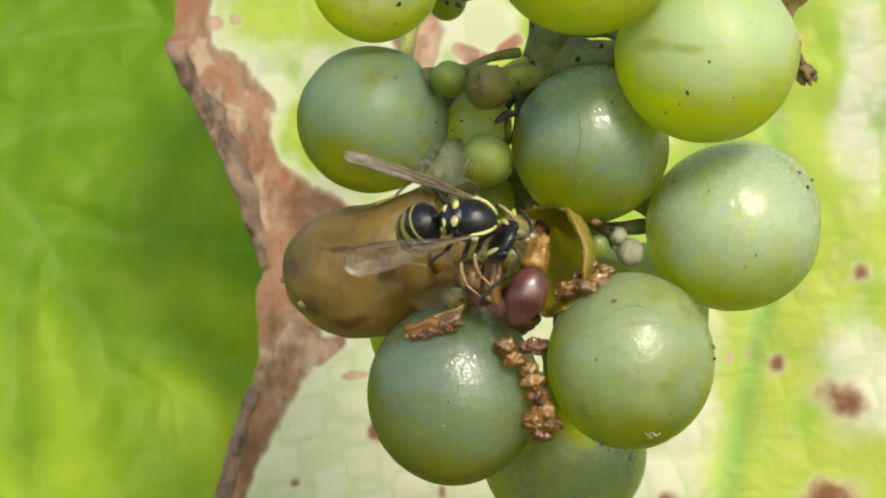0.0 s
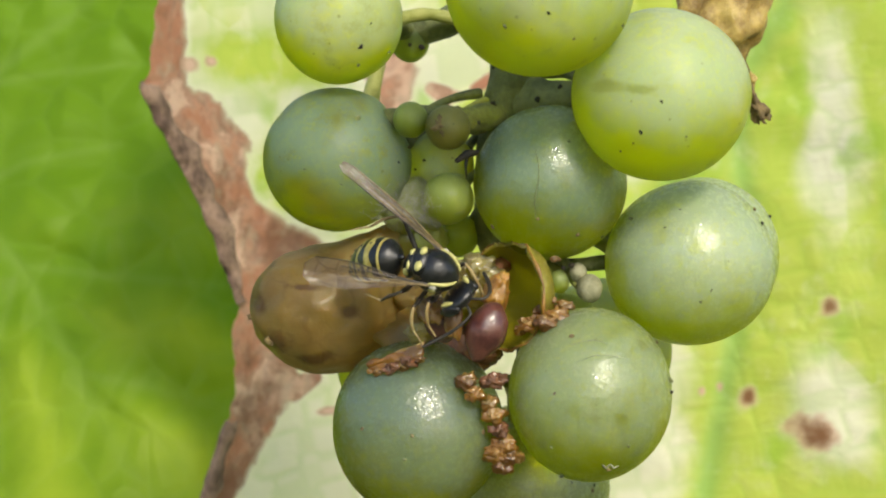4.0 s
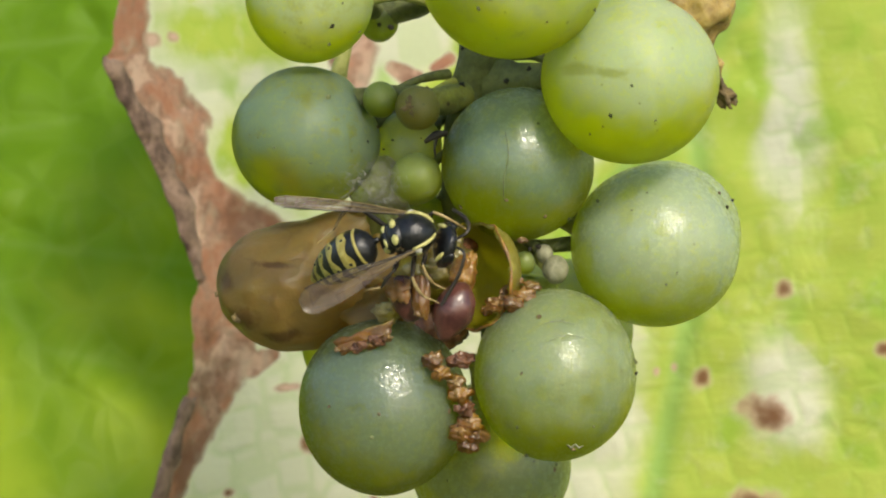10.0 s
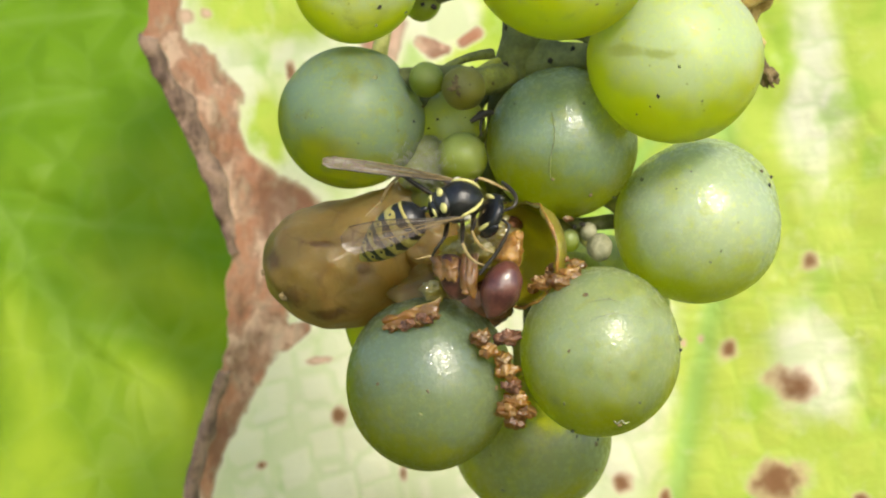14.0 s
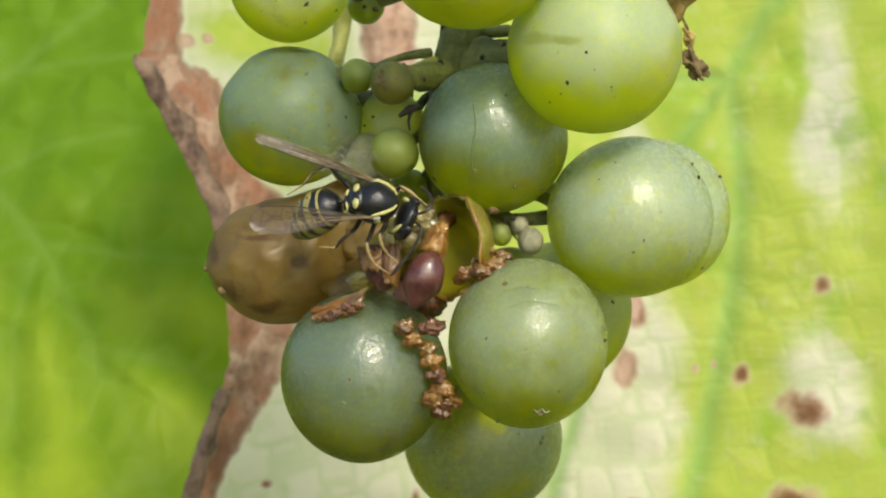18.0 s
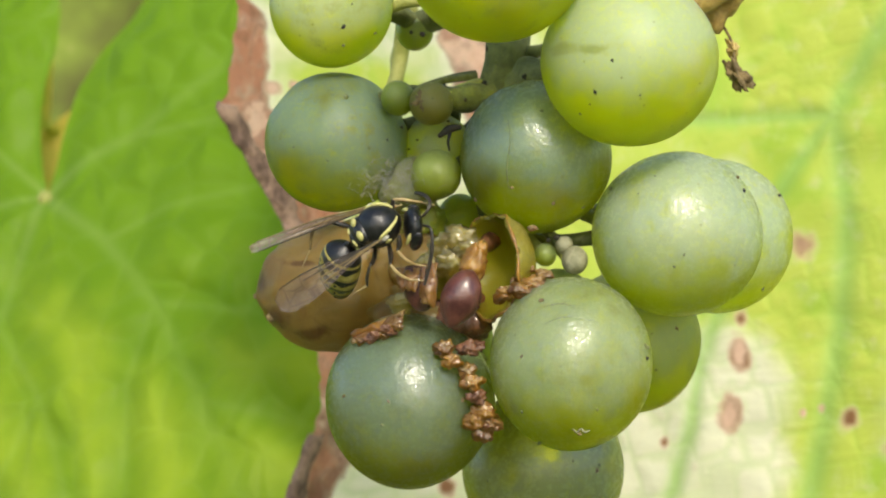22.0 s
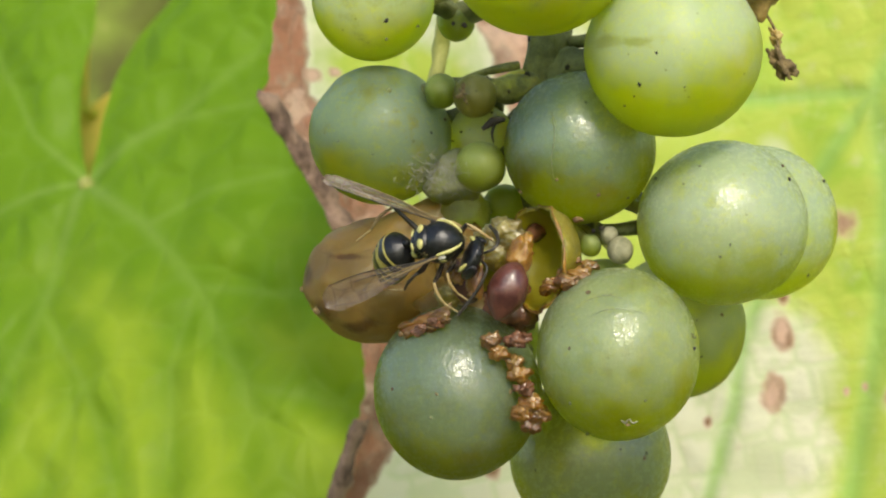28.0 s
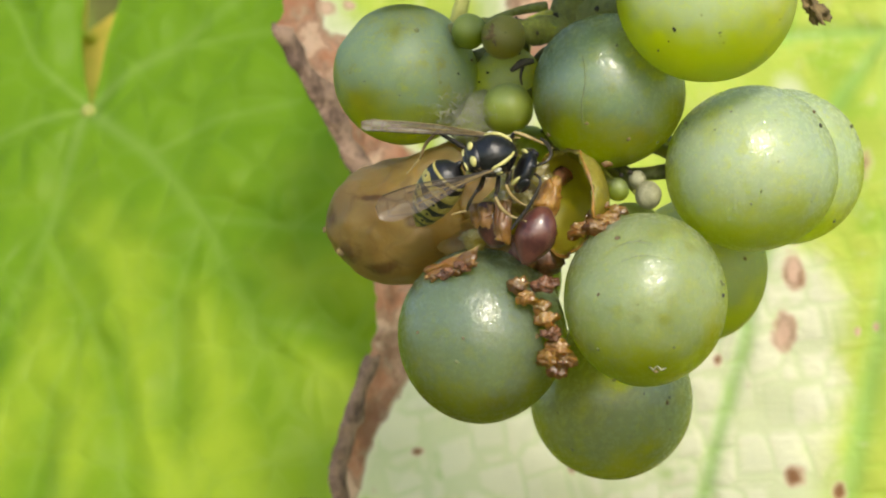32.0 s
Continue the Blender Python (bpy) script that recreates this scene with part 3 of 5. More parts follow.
def sheet(name, grid, material, parent, masks=(), label=""):
    """A surface from a grid of points (rows of columns, centimetres), with point masks."""
    rows, cols = grid.shape[:2]
    me = bpy.data.meshes.new(name)
    idx = np.arange(rows * cols).reshape(rows, cols)
    quads = np.stack([idx[:-1, :-1], idx[:-1, 1:], idx[1:, 1:], idx[1:, :-1]], -1).reshape(-1, 4)
    me.from_pydata((grid.reshape(-1, 3) * CM).tolist(), [], quads.tolist())
    me.polygons.foreach_set("use_smooth", [True] * len(me.polygons))
    for key, values in masks:
        a = me.attributes.new(key, "FLOAT", "POINT")
        a.data.foreach_set("value", np.ascontiguousarray(values, dtype=np.float32).ravel())
    me.materials.append(material)
    ob = new(name, me)
    ob.parent = parent
    if label:
        tagged(ob, label)
    return ob


def thing(name, x, y, z, label, category, group="", kind=""):
    ob = new(name)
    ob.empty_display_size = 0.002
    at(ob, x, y, z)
    return tagged(ob, label, category, group, kind)


def sstep(a, b, x):
    t = np.clip((x - a) / (b - a), 0, 1)
    return t * t * (3 - 2 * t)


def to_line(x, z, pts):
    """Distance from each (x, z) to a broken line."""
    best = np.full(np.shape(x), 99.0)
    for (ax, az), (bx, bz) in zip(pts, pts[1:]):
        dx, dz = bx - ax, bz - az
        t = np.clip(((x - ax) * dx + (z - az) * dz) / (dx * dx + dz * dz), 0, 1)
        best = np.minimum(best, np.hypot(x - ax - t * dx, z - az - t * dz))
    return best


# ---- the ailing leaf behind the bunch ----
EDGE_Z = [-5.2, -4.2, -3.5, -2.95, -2.45, -2.05, -1.75, -1.45, -1.1, -0.8, -0.48, -0.1, 0.35, 0.73, 1.1, 1.45, 1.87, 2.2, 2.6, 3.2, 4.2, 5.4]
EDGE_X = [-1.2, -2.0, -2.35, -2.38, -2.25, -2.12, -2.02, -1.92, -1.94, -1.96, -1.88, -2.0, -2.15, -2.31, -2.48, -2.66, -2.86, -2.76, -2.72, -2.7, -2.3, -1.0]


def ill_depth(x, z):
    soft = 0.6 * np.log1p(np.exp((x - 3.2) / 0.6))
    return 3.6 - 0.15 * np.maximum(0, 1.5 - x) ** 2 - 0.5 * soft + 0.18 * z * sstep(1, 3, x)


MIDRIB = [(4.69, 3.12), (4.06, 2.01), (4.18, 0.76), (4.06, -0.49), (3.8, -1.9), (3.5, -3.2), (3.1, -5.0)]
ILL_VEINS = [MIDRIB, [(4.06, 2.01), (3.3, 2.02), (2.48, 2.0), (1.6, 2.2)],
             [(4.06, 2.01), (3.59, 1.37), (2.9, 0.3), (2.42, -0.96), (2.29, -1.74), (1.95, -2.9), (1.6, -4.5)],
             [(4.69, 3.12), (5.2, 4.4)]]
SPOTS = [  # x, z, half width, half height, pale core
    (3.66, 0.43, 0.17, 0.19, 0.6), (2.89, -0.85, 0.13, 0.27, 0.8), (2.91, -0.43, 0.08, 0.13, 0), (2.76, -1.58, 0.15, 0.28, 0.8),
    (3.60, -1.57, 0.05, 0.07, 0.9), (4.13, -1.61, 0.10, 0.15, 0), (1.98, -1.92, 0.06, 0.09, 0), (5.03, -0.54, 0.11, 0.13, 0),
    (4.79, -2.01, 0.27, 0.26, 0), (3.81, -1.51, 0.045, 0.06, 0.9), (4.60, -3.15, 0.34, 0.30, 0.2), (-0.62, -2.41, 0.10, 0.13, 0.3),
    (-0.82, -1.74, 0.22, 0.05, 0.9), (-1.53, -2.90, 0.08, 0.06, 0), (2.84, -3.25, 0.14, 0.14, 0), (0.21, -3.18, 0.06, 0.14, 0.3),
    (-2.39, 2.19, 0.09, 0.10, 0.9), (-2.18, 2.24, 0.08, 0.07, 0.9), (-1.21, 1.63, 0.07, 0.16, 0), (3.35, -3.41, 0.10, 0.12, 0),
    (5.5, -3.3, 0.10, 0.08, 0), (6.1, -1.2, 0.12, 0.10, 0), (-1.0, 3.0, 0.09, 0.06, 0.6)]
DEAD = [  # strokes of dead tissue: x, z, half width
    [(-2.69, 2.92, 0.21), (-2.67, 2.56, 0.19), (-2.64, 2.14, 0.19), (-2.60, 1.84, 0.21), (-2.36, 1.57, 0.31), (-2.20, 1.27, 0.37), (-2.12, 0.86, 0.27), (-1.93, 0.45, 0.33), (-1.51, 0.08, 0.38), (-1.17, -0.12, 0.38)],
    [(-1.93, 0.45, 0.33), (-1.77, 0.02, 0.31), (-1.54, -0.44, 0.38), (-1.60, -0.96, 0.38), (-1.64, -1.41, 0.33), (-1.83, -1.85, 0.25), (-1.99, -2.21, 0.21), (-2.12, -2.58, 0.19), (-2.26, -2.97, 0.19), (-2.45, -3.46, 0.21)],
    [(-1.60, -1.22, 0.27), (-1.27, -1.45, 0.15), (-1.03, -1.35, 0.08)],
    [(-0.45, 2.95, 0.20), (-0.15, 2.65, 0.32), (-0.12, 2.30, 0.30), (-0.12, 1.90, 0.20)],
    [(0.38, 2.07, 0.07), (0.55, 1.99, 0.10), (0.72, 1.99, 0.05)], [(0.92, 2.08, 0.06), (1.10, 2.20, 0.07)]]


def to_strokes(x, z, strokes):
    """Nearness to the strokes: 1.1 on a line, 0.5 at its half width."""
    best = np.zeros(np.shape(x))
    for line in strokes:
        for (ax, az, aw), (bx, bz, bw) in zip(line, line[1:]):
            dx, dz = bx - ax, bz - az
            t = np.clip(((x - ax) * dx + (z - az) * dz) / (dx * dx + dz * dz), 0, 1)
            best = np.maximum(best, 1.1 - 0.6 * np.hypot(x - ax - t * dx, z - az - t * dz) / (aw + (bw - aw) * t))
    return best


def build_ill_leaf():
    leaf = thing("vine_leaf", 0, 0, 0, "yellowing vine leaf with brown dead edge and spots", "leaf")
    rows, cols = 440, 460
    z = np.linspace(-5.2, 5.4, rows)[:, None] * np.ones((1, cols))
    left = np.interp(z[:, 0], EDGE_Z, EDGE_X)
    left = left + np.array([0.035 * noise.noise((0.0, q * 5.0, 3.3)) + 0.02 * noise.noise((0.0, q * 14.0, 1.3)) for q in z[:, 0]])
    right = 4.2 + 5.4 * np.sqrt(np.clip(1 - ((z[:, 0] - 0.2) / 6.2) ** 2, 0, 1)) + 0.18 * np.abs(np.sin(z[:, 0] * 3.1))
    u = np.linspace(0, 1, cols)[None, :]
    u = 0.75 * u + 0.25 * u ** 2
    x = left[:, None] + u * (right - left)[:, None]
    y = ill_depth(x, z)
    vein = np.zeros_like(x)
    near = np.full(x.shape, 9.0)
    for k, line in enumerate(ILL_VEINS):
        d = to_line(x, z, line)
        near = np.minimum(near, d)
        w = 0.15 if k == 0 else 0.11
        vein = np.maximum(vein, np.exp(-((d / w) ** 2)))
    waves = np.array([noise.noise((a * 1.6, b * 1.6, 0.5)) for a, b in zip(x[::4, ::4].ravel(), z[::4, ::4].ravel())]).reshape(x[::4, ::4].shape)
    waves = np.repeat(np.repeat(waves, 4, 0), 4, 1)[:rows, :cols]
    ker = np.ones(9) / 9
    waves = np.apply_along_axis(lambda r: np.convolve(np.pad(r, 4, mode="edge"), ker, mode="valid"), 1, waves)
    waves = np.apply_along_axis(lambda r: np.convolve(np.pad(r, 4, mode="edge"), ker, mode="valid"), 0, waves)
    y = y + 0.10 * waves + 0.06 * vein
    rim = x - left[:, None]
    y = y - 0.14 * np.exp(-((rim / 0.16) ** 2)) * (0.6 + 0.8 * waves)
    dead, spot, core = np.zeros_like(x), np.zeros_like(x), np.zeros_like(x)
    dead = to_strokes(x, z, DEAD)
    dead = np.maximum(dead, 1.0 - rim / 0.14)
    dead = np.clip(dead, 0, 1)
    for a, b, p, q, c in SPOTS:
        r = np.hypot((x - a) / p, (z - b) / q)
        spot = np.maximum(spot, np.clip(1.2 - 0.85 * r, 0, 1))
        core = np.maximum(core, c * np.clip(1.3 - 1.1 * r, 0, 1))
    fade = np.clip(-1.2 * np.exp(-(((x - 4.0) ** 2 + (z - 1.9) ** 2) / 0.7)) + sstep(0.5, -1.4, z) * sstep(4.2, 2.6, x) + 0.72 * sstep(1.4, -0.2, x) + 0.9 * np.exp(-(((x - 0.8) / 0.5) ** 2 + ((z - 2.45) / 0.45) ** 2)) - 1.3 * np.exp(-(((x + 1.62) / 0.26) ** 2 + ((z - 0.85) / 0.40) ** 2)) - 0.7 * np.exp(-(((x + 1.5) / 0.6) ** 2 + ((z - 2.3) / 0.25) ** 2)) - 0.9 * np.exp(-(((x + 0.6) / 0.5) ** 2 + ((z + 1.2) / 0.4) ** 2)) + 0.8 * np.exp(-(((x - 5.1) / 0.6) ** 2 + ((z + 1.9) / 1.0) ** 2)) + 1.0 * np.exp(-(((x - 5.1) / 0.55) ** 2 + ((z - 1.6) / 1.5) ** 2)) + 0.8 * np.exp(-(((x - 2.9) / 0.4) ** 2 + ((z - 1.3) / 0.5) ** 2)), 0, 1)
    sheet("blade", np.stack([x, y, z], -1), ILL_BLADE, leaf, [("vein", vein), ("dead", dead), ("spot", spot), ("core", core), ("fade", fade)])
    for k, line in enumerate(ILL_VEINS):
        pts = [(a, float(ill_depth(np.array(a), np.array(b))) + 0.27, b) for a, b in line]
        part("midrib" if k == 0 else "side_vein", tube(pts, [0.06 - 0.03 * i / len(pts) for i in range(len(pts))] if k == 0 else [0.045 - 0.03 * i / len(pts) for i in range(len(pts))], 8), VEIN_ILL, leaf)
    # dead margin rolled back on itself, crumpled
    for top, low, wide, seed in ((1.92, -0.45, 0.24, 2.0), (-1.75, -3.9, 0.17, 7.0)):
        n, m = 90, 16
        grid = np.zeros((n, m, 3))
        for i, q in enumerate(np.linspace(top, low, n)):
            u = i / (n - 1)
            ex = float(np.interp(q, EDGE_Z, EDGE_X))
            w = wide * (0.35 + 0.65 * math.sin(math.pi * min(1.0, 0.12 + u * 0.95)) ** 0.6) * (1 + 0.5 * noise.noise((q * 3.5, seed, 0)))
            for j in range(m):
                v = j / (m - 1)
                px = ex - 0.02 + w * v + 0.03 * noise.noise((q * 5, seed, 4.0))
                lift = 0.07 * math.sin(math.pi * min(1.0, v * 0.9 + 0.1)) * w / wide
                crease = 0.05 * noise.noise((px * 3, q * 5, seed)) + 0.015 * noise.noise((px * 12, q * 12, seed))
                grid[i, j] = (px, float(ill_depth(px, q)) - 0.12 - lift - crease, q + 0.05 * noise.noise((q * 6, v * 3, seed)))
        rolled = sheet("curled_rim", grid, RIM, leaf, label="mottled dark brown curled dead rim")
        rolled.modifiers.new("wall", "SOLIDIFY").thickness = 0.0002
    part("leaf_stalk", tube([(4.06, 3.62, 2.01), (4.3, 4.4, 2.6), (4.4, 5.6, 4.5), (3.8, 6.5, 8.0)], [0.09, 0.10, 0.11, 0.12], 10), STALK_PALE, leaf)
    return leaf


# ---- the green leaf further back ----
HUB = (-6.95, 1.52)


def green_depth(x, z):
    return 6.0 + 0.55 * z - 0.35 * (x + 6) + 1.1 * np.log1p(np.exp((x + 2.6) / 0.5)) * 0.5


GREEN_VEINS = [[(-6.95, 1.52), (-5.77, 0.79), (-4.84, -0.12), (-4.0, -1.41), (-3.13, -2.78), (-2.6, -4.4)], [(-4.84, -0.12), (-4.06, -0.18), (-2.42, -0.34), (-1.4, -0.4)],
               [(-6.95, 1.52), (-7.25, -0.3), (-7.74, -1.55), (-8.3, -3.0), (-8.7, -5.0)], [(-7.22, -0.46), (-6.4, -1.4), (-5.74, -2.63), (-5.3, -4.4)],
               [(-6.95, 1.52), (-7.77, 1.35), (-8.32, 1.11), (-10.5, 0.7)], [(-6.95, 1.52), (-6.26, 2.08), (-5.64, 2.35), (-4.4, 3.3), (-3.2, 4.4)], [(-6.95, 1.52), (-7.96, 2.29), (-8.26, 2.77), (-9.3, 4.2)],
               [(-5.77, 0.79), (-4.9, 1.25), (-3.6, 1.5)], [(-4.0, -1.41), (-3.0, -1.6), (-2.0, -1.9)], [(-4.84, -0.12), (-5.1, -1.2), (-4.9, -2.6)], [(-6.4, -1.4), (-6.8, -2.4), (-6.9, -3.8)],
               [(-5.64, 2.35), (-4.6, 2.5), (-3.4, 2.6)], [(-7.74, -1.55), (-8.8, -2.0), (-10.2, -2.2)]]


def build_green_leaf():
    leaf = thing("vine_leaf", 0, 0, 0, "healthy bright green vine leaf with pale veins", "leaf")
    nr, na = 200, 520
    s = np.linspace(0, 1, na)[None, :]
    rr = np.linspace(0.0, 1.0, nr)[:, None] ** 0.8
    first = np.radians(np.interp(rr * 6.5, [0, 0.5, 1.1, 1.7, 2.3, 3.0, 5.0, 6.5], [84, 82, 82.5, 81, 77, 71, 62, 56]))
    last = np.radians(np.interp(rr * 6.5, [0, 0.4, 0.85, 1.3, 1.85, 2.5, 3.0, 6.5], [114, 110.5, 108, 104.5, 100.5, 97, 96.5, 104]) - 360)
    ang = first + (last - first) * s
    lobes = 6.3 + 0.9 * np.cos(5 * (ang + 0.62)) + 0.16 * np.abs(np.sin(ang * 17)) + 2.2 * np.exp(-(((ang + 1.92) / 0.5) ** 2))
    r = rr * (6.5 + (lobes - 6.5) * rr ** 2)
    x, z = HUB[0] + r * np.cos(ang), HUB[1] + r * np.sin(ang)
    y = green_depth(x, z)
    vein, near = np.zeros_like(x), np.full(x.shape, 9.0)
    for k, line in enumerate(GREEN_VEINS):
        d = to_line(x, z, line)
        near = np.minimum(near, d * (1.0 if len(line) > 4 else 1.3))
        fade = 1.0 / (1.0 + 0.6 * r)
        vein = np.maximum(vein, fade * np.exp(-((d / (0.10 if len(line) > 4 else 0.06)) ** 2)))
    wave = np.array([noise.noise((a * 0.8, b * 0.8, 7.5)) + 0.5 * noise.noise((a * 2.1, b * 2.1, 2.5)) for a, b in zip(x.ravel(), z.ravel())]).reshape(x.shape)
    y = y + 0.16 * wave * sstep(0.0, 0.5, r) - 0.14 * sstep(0.0, 0.7, near) * sstep(0.0, 0.6, r)
    lip = np.minimum(s, 1 - s) * (first - last) * r
    y = y + 0.25 * np.exp(-((lip / 0.35) ** 2))
    # yellowing between the veins; the height term paints the shaded top and lit bottom
    age_lit = np.clip((0.35 + 0.65 * sstep(0.0, 1.5, near)) * (0.12 + 1.1 * sstep(2.2, -2.2, z)) * (0.4 + 0.6 * sstep(-8.6, -6.4, x)), 0, 1)
    sheet("blade", np.stack([x, y, z], -1), GREEN_BLADE, leaf, [("vein", vein), ("age_lit", age_lit)])
    for line in GREEN_VEINS[:3]:
        pts = [(a, float(green_depth(a, b)) + 0.30, b) for a, b in line[:4]]
        part("leaf_vein", tube(pts, [0.05 - 0.035 * i / len(pts) for i in range(len(pts))], 8), VEIN_GREEN_MAT, leaf)
    part("leaf_stalk", tube([(-6.95, 7.25, 1.5), (-6.9, 8.6, 0.9), (-6.2, 10.0, 0.2), (-4.0, 12.0, 0.5)], [0.11, 0.1, 0.1, 0.11], 10), STALK_PALE, leaf)
    return leaf


build_ill_leaf()
build_green_leaf()


# ---- the bunch ----
BERRIES = [  # x, y, z, half sizes, skin, label
    (-0.864, -3.503, 1.004, 0.628, 0.620, 0.607, "gd", "firm blue-green grape with bloom and dark specks"),
    (0.888, -3.886, 0.805, 0.636, 0.630, 0.641, "g", "firm dark green grape with a fine vertical crack"),
    (1.692, -4.585, 1.492, 0.709, 0.700, 0.686, "ld", "ripe yellow-green grape with pale bloom"),
    (2.062, -3.900, 0.133, 0.708, 0.690, 0.692, "p", "ripe pale grape with yellow underside"),
    (2.412, -2.700, 0.189, 0.692, 0.690, 0.690, "p", "pale grape tucked behind another"),
    (-0.201, -3.775, -1.233, 0.711, 0.720, 0.743, "f", "large dark green grape with dull bloom"),
    (1.178, -4.206, -0.927, 0.673, 0.680, 0.712, "m", "ripe grape with a brown blossom scar"),
    (0.850, -2.662, -1.864, 0.727, 0.720, 0.727, "f", "dark green grape at the bunch's bottom"),
    (1.639, -1.848, -0.730, 0.661, 0.660, 0.680, "b", "green grape at the back of the bunch"),
    (-0.859, -3.778, 2.162, 0.532, 0.540, 0.544, "ld", "small ripe yellow-green grape"),
    (0.654, -5.072, 2.313, 0.730, 0.720, 0.719, "ld", "ripe yellow-green grape with bloom"),
    (-0.22, -2.55, -0.78, 0.640, 0.64, 0.640, "b", "yellow-green grape hidden behind the front ones"),
    (0.04, -3.86, 0.67, 0.215, 0.215, 0.215, "y", "tiny unripe green berry"),
    (0.03, -4.05, 1.25, 0.185, 0.18, 0.185, "o", "tiny berry with a brown star-shaped scar"),
    (-0.27, -3.92, 1.32, 0.145, 0.14, 0.15, "y", "tiny unripe green berry"),
    (1.21, -3.95, -0.07, 0.112, 0.11, 0.12, "d", "tiny dry-looking pale berry"),
    (1.12, -3.90, 0.06, 0.075, 0.08, 0.08, "d", "tiny dry-looking pale berry"),
    (0.96, -3.88, -0.02, 0.090, 0.09, 0.10, "y", "tiny unripe green berry"),
    (0.17, -3.12, 0.37, 0.200, 0.20, 0.20, "y", "small unripe green berry"),
    (-0.23, -3.06, 2.03, 0.165, 0.16, 0.17, "y", "knobbly aborted green berry"),
    (0.0, -3.36, 0.96, 0.300, 0.29, 0.300, "b", "small pale green berry behind the stalks"),
    (1.05, -3.55, -0.42, 0.300, 0.30, 0.30, "y", "small green berry among the stalks"),
]
BRUISES = {0: ((0.36, 0.06, 0.10, 0.09), (-0.55, -0.45, 0.35, 0.2), (0.3, -0.6, 0.3, 0.14)), 1: ((0.85, -0.3, 0.12, 0.25),), 2: ((-0.42, 0.0, 0.20, 0.08), (-0.72, 0.05, 0.2, 0.10)), 6: ((0.2, -0.2, 0.12, 0.08),)}


def flap(name, a, b, c, d, bulge, material, parent, label="", seed=0.0):
    """A scrap of skin between four corners, curled and uneven, with a dry pale upper edge."""
    a, b, c, d = Vector(a), Vector(b), Vector(c), Vector(d)
    n, m = 22, 14
    grid = np.zeros((m, n, 3))
    for j in range(m):
        for i in range(n):
            u, v = i / (n - 1), j / (m - 1)
            p = a.lerp(b, u).lerp(c.lerp(d, u), v)
            w = math.sin(math.pi * u) * math.sin(math.pi * v * 0.8)
            p += Vector((0.02 * noise.noise((u * 3, v * 3, seed)), -bulge * w + 0.03 * noise.noise((u * 4, v * 4, seed + 5)), 0.03 * noise.noise((u * 5, seed, v * 2))))
            grid[j, i] = p
    ob = sheet(name, grid, material, parent, label=label)
    ob.modifiers.new("wall", "SOLIDIFY").thickness = 0.00018
    part("dry_edge", tube([tuple(p) for p in grid[0, ::3]], 0.009, 6, 0.5, seed, None, 3), DRY, ob)
    return ob


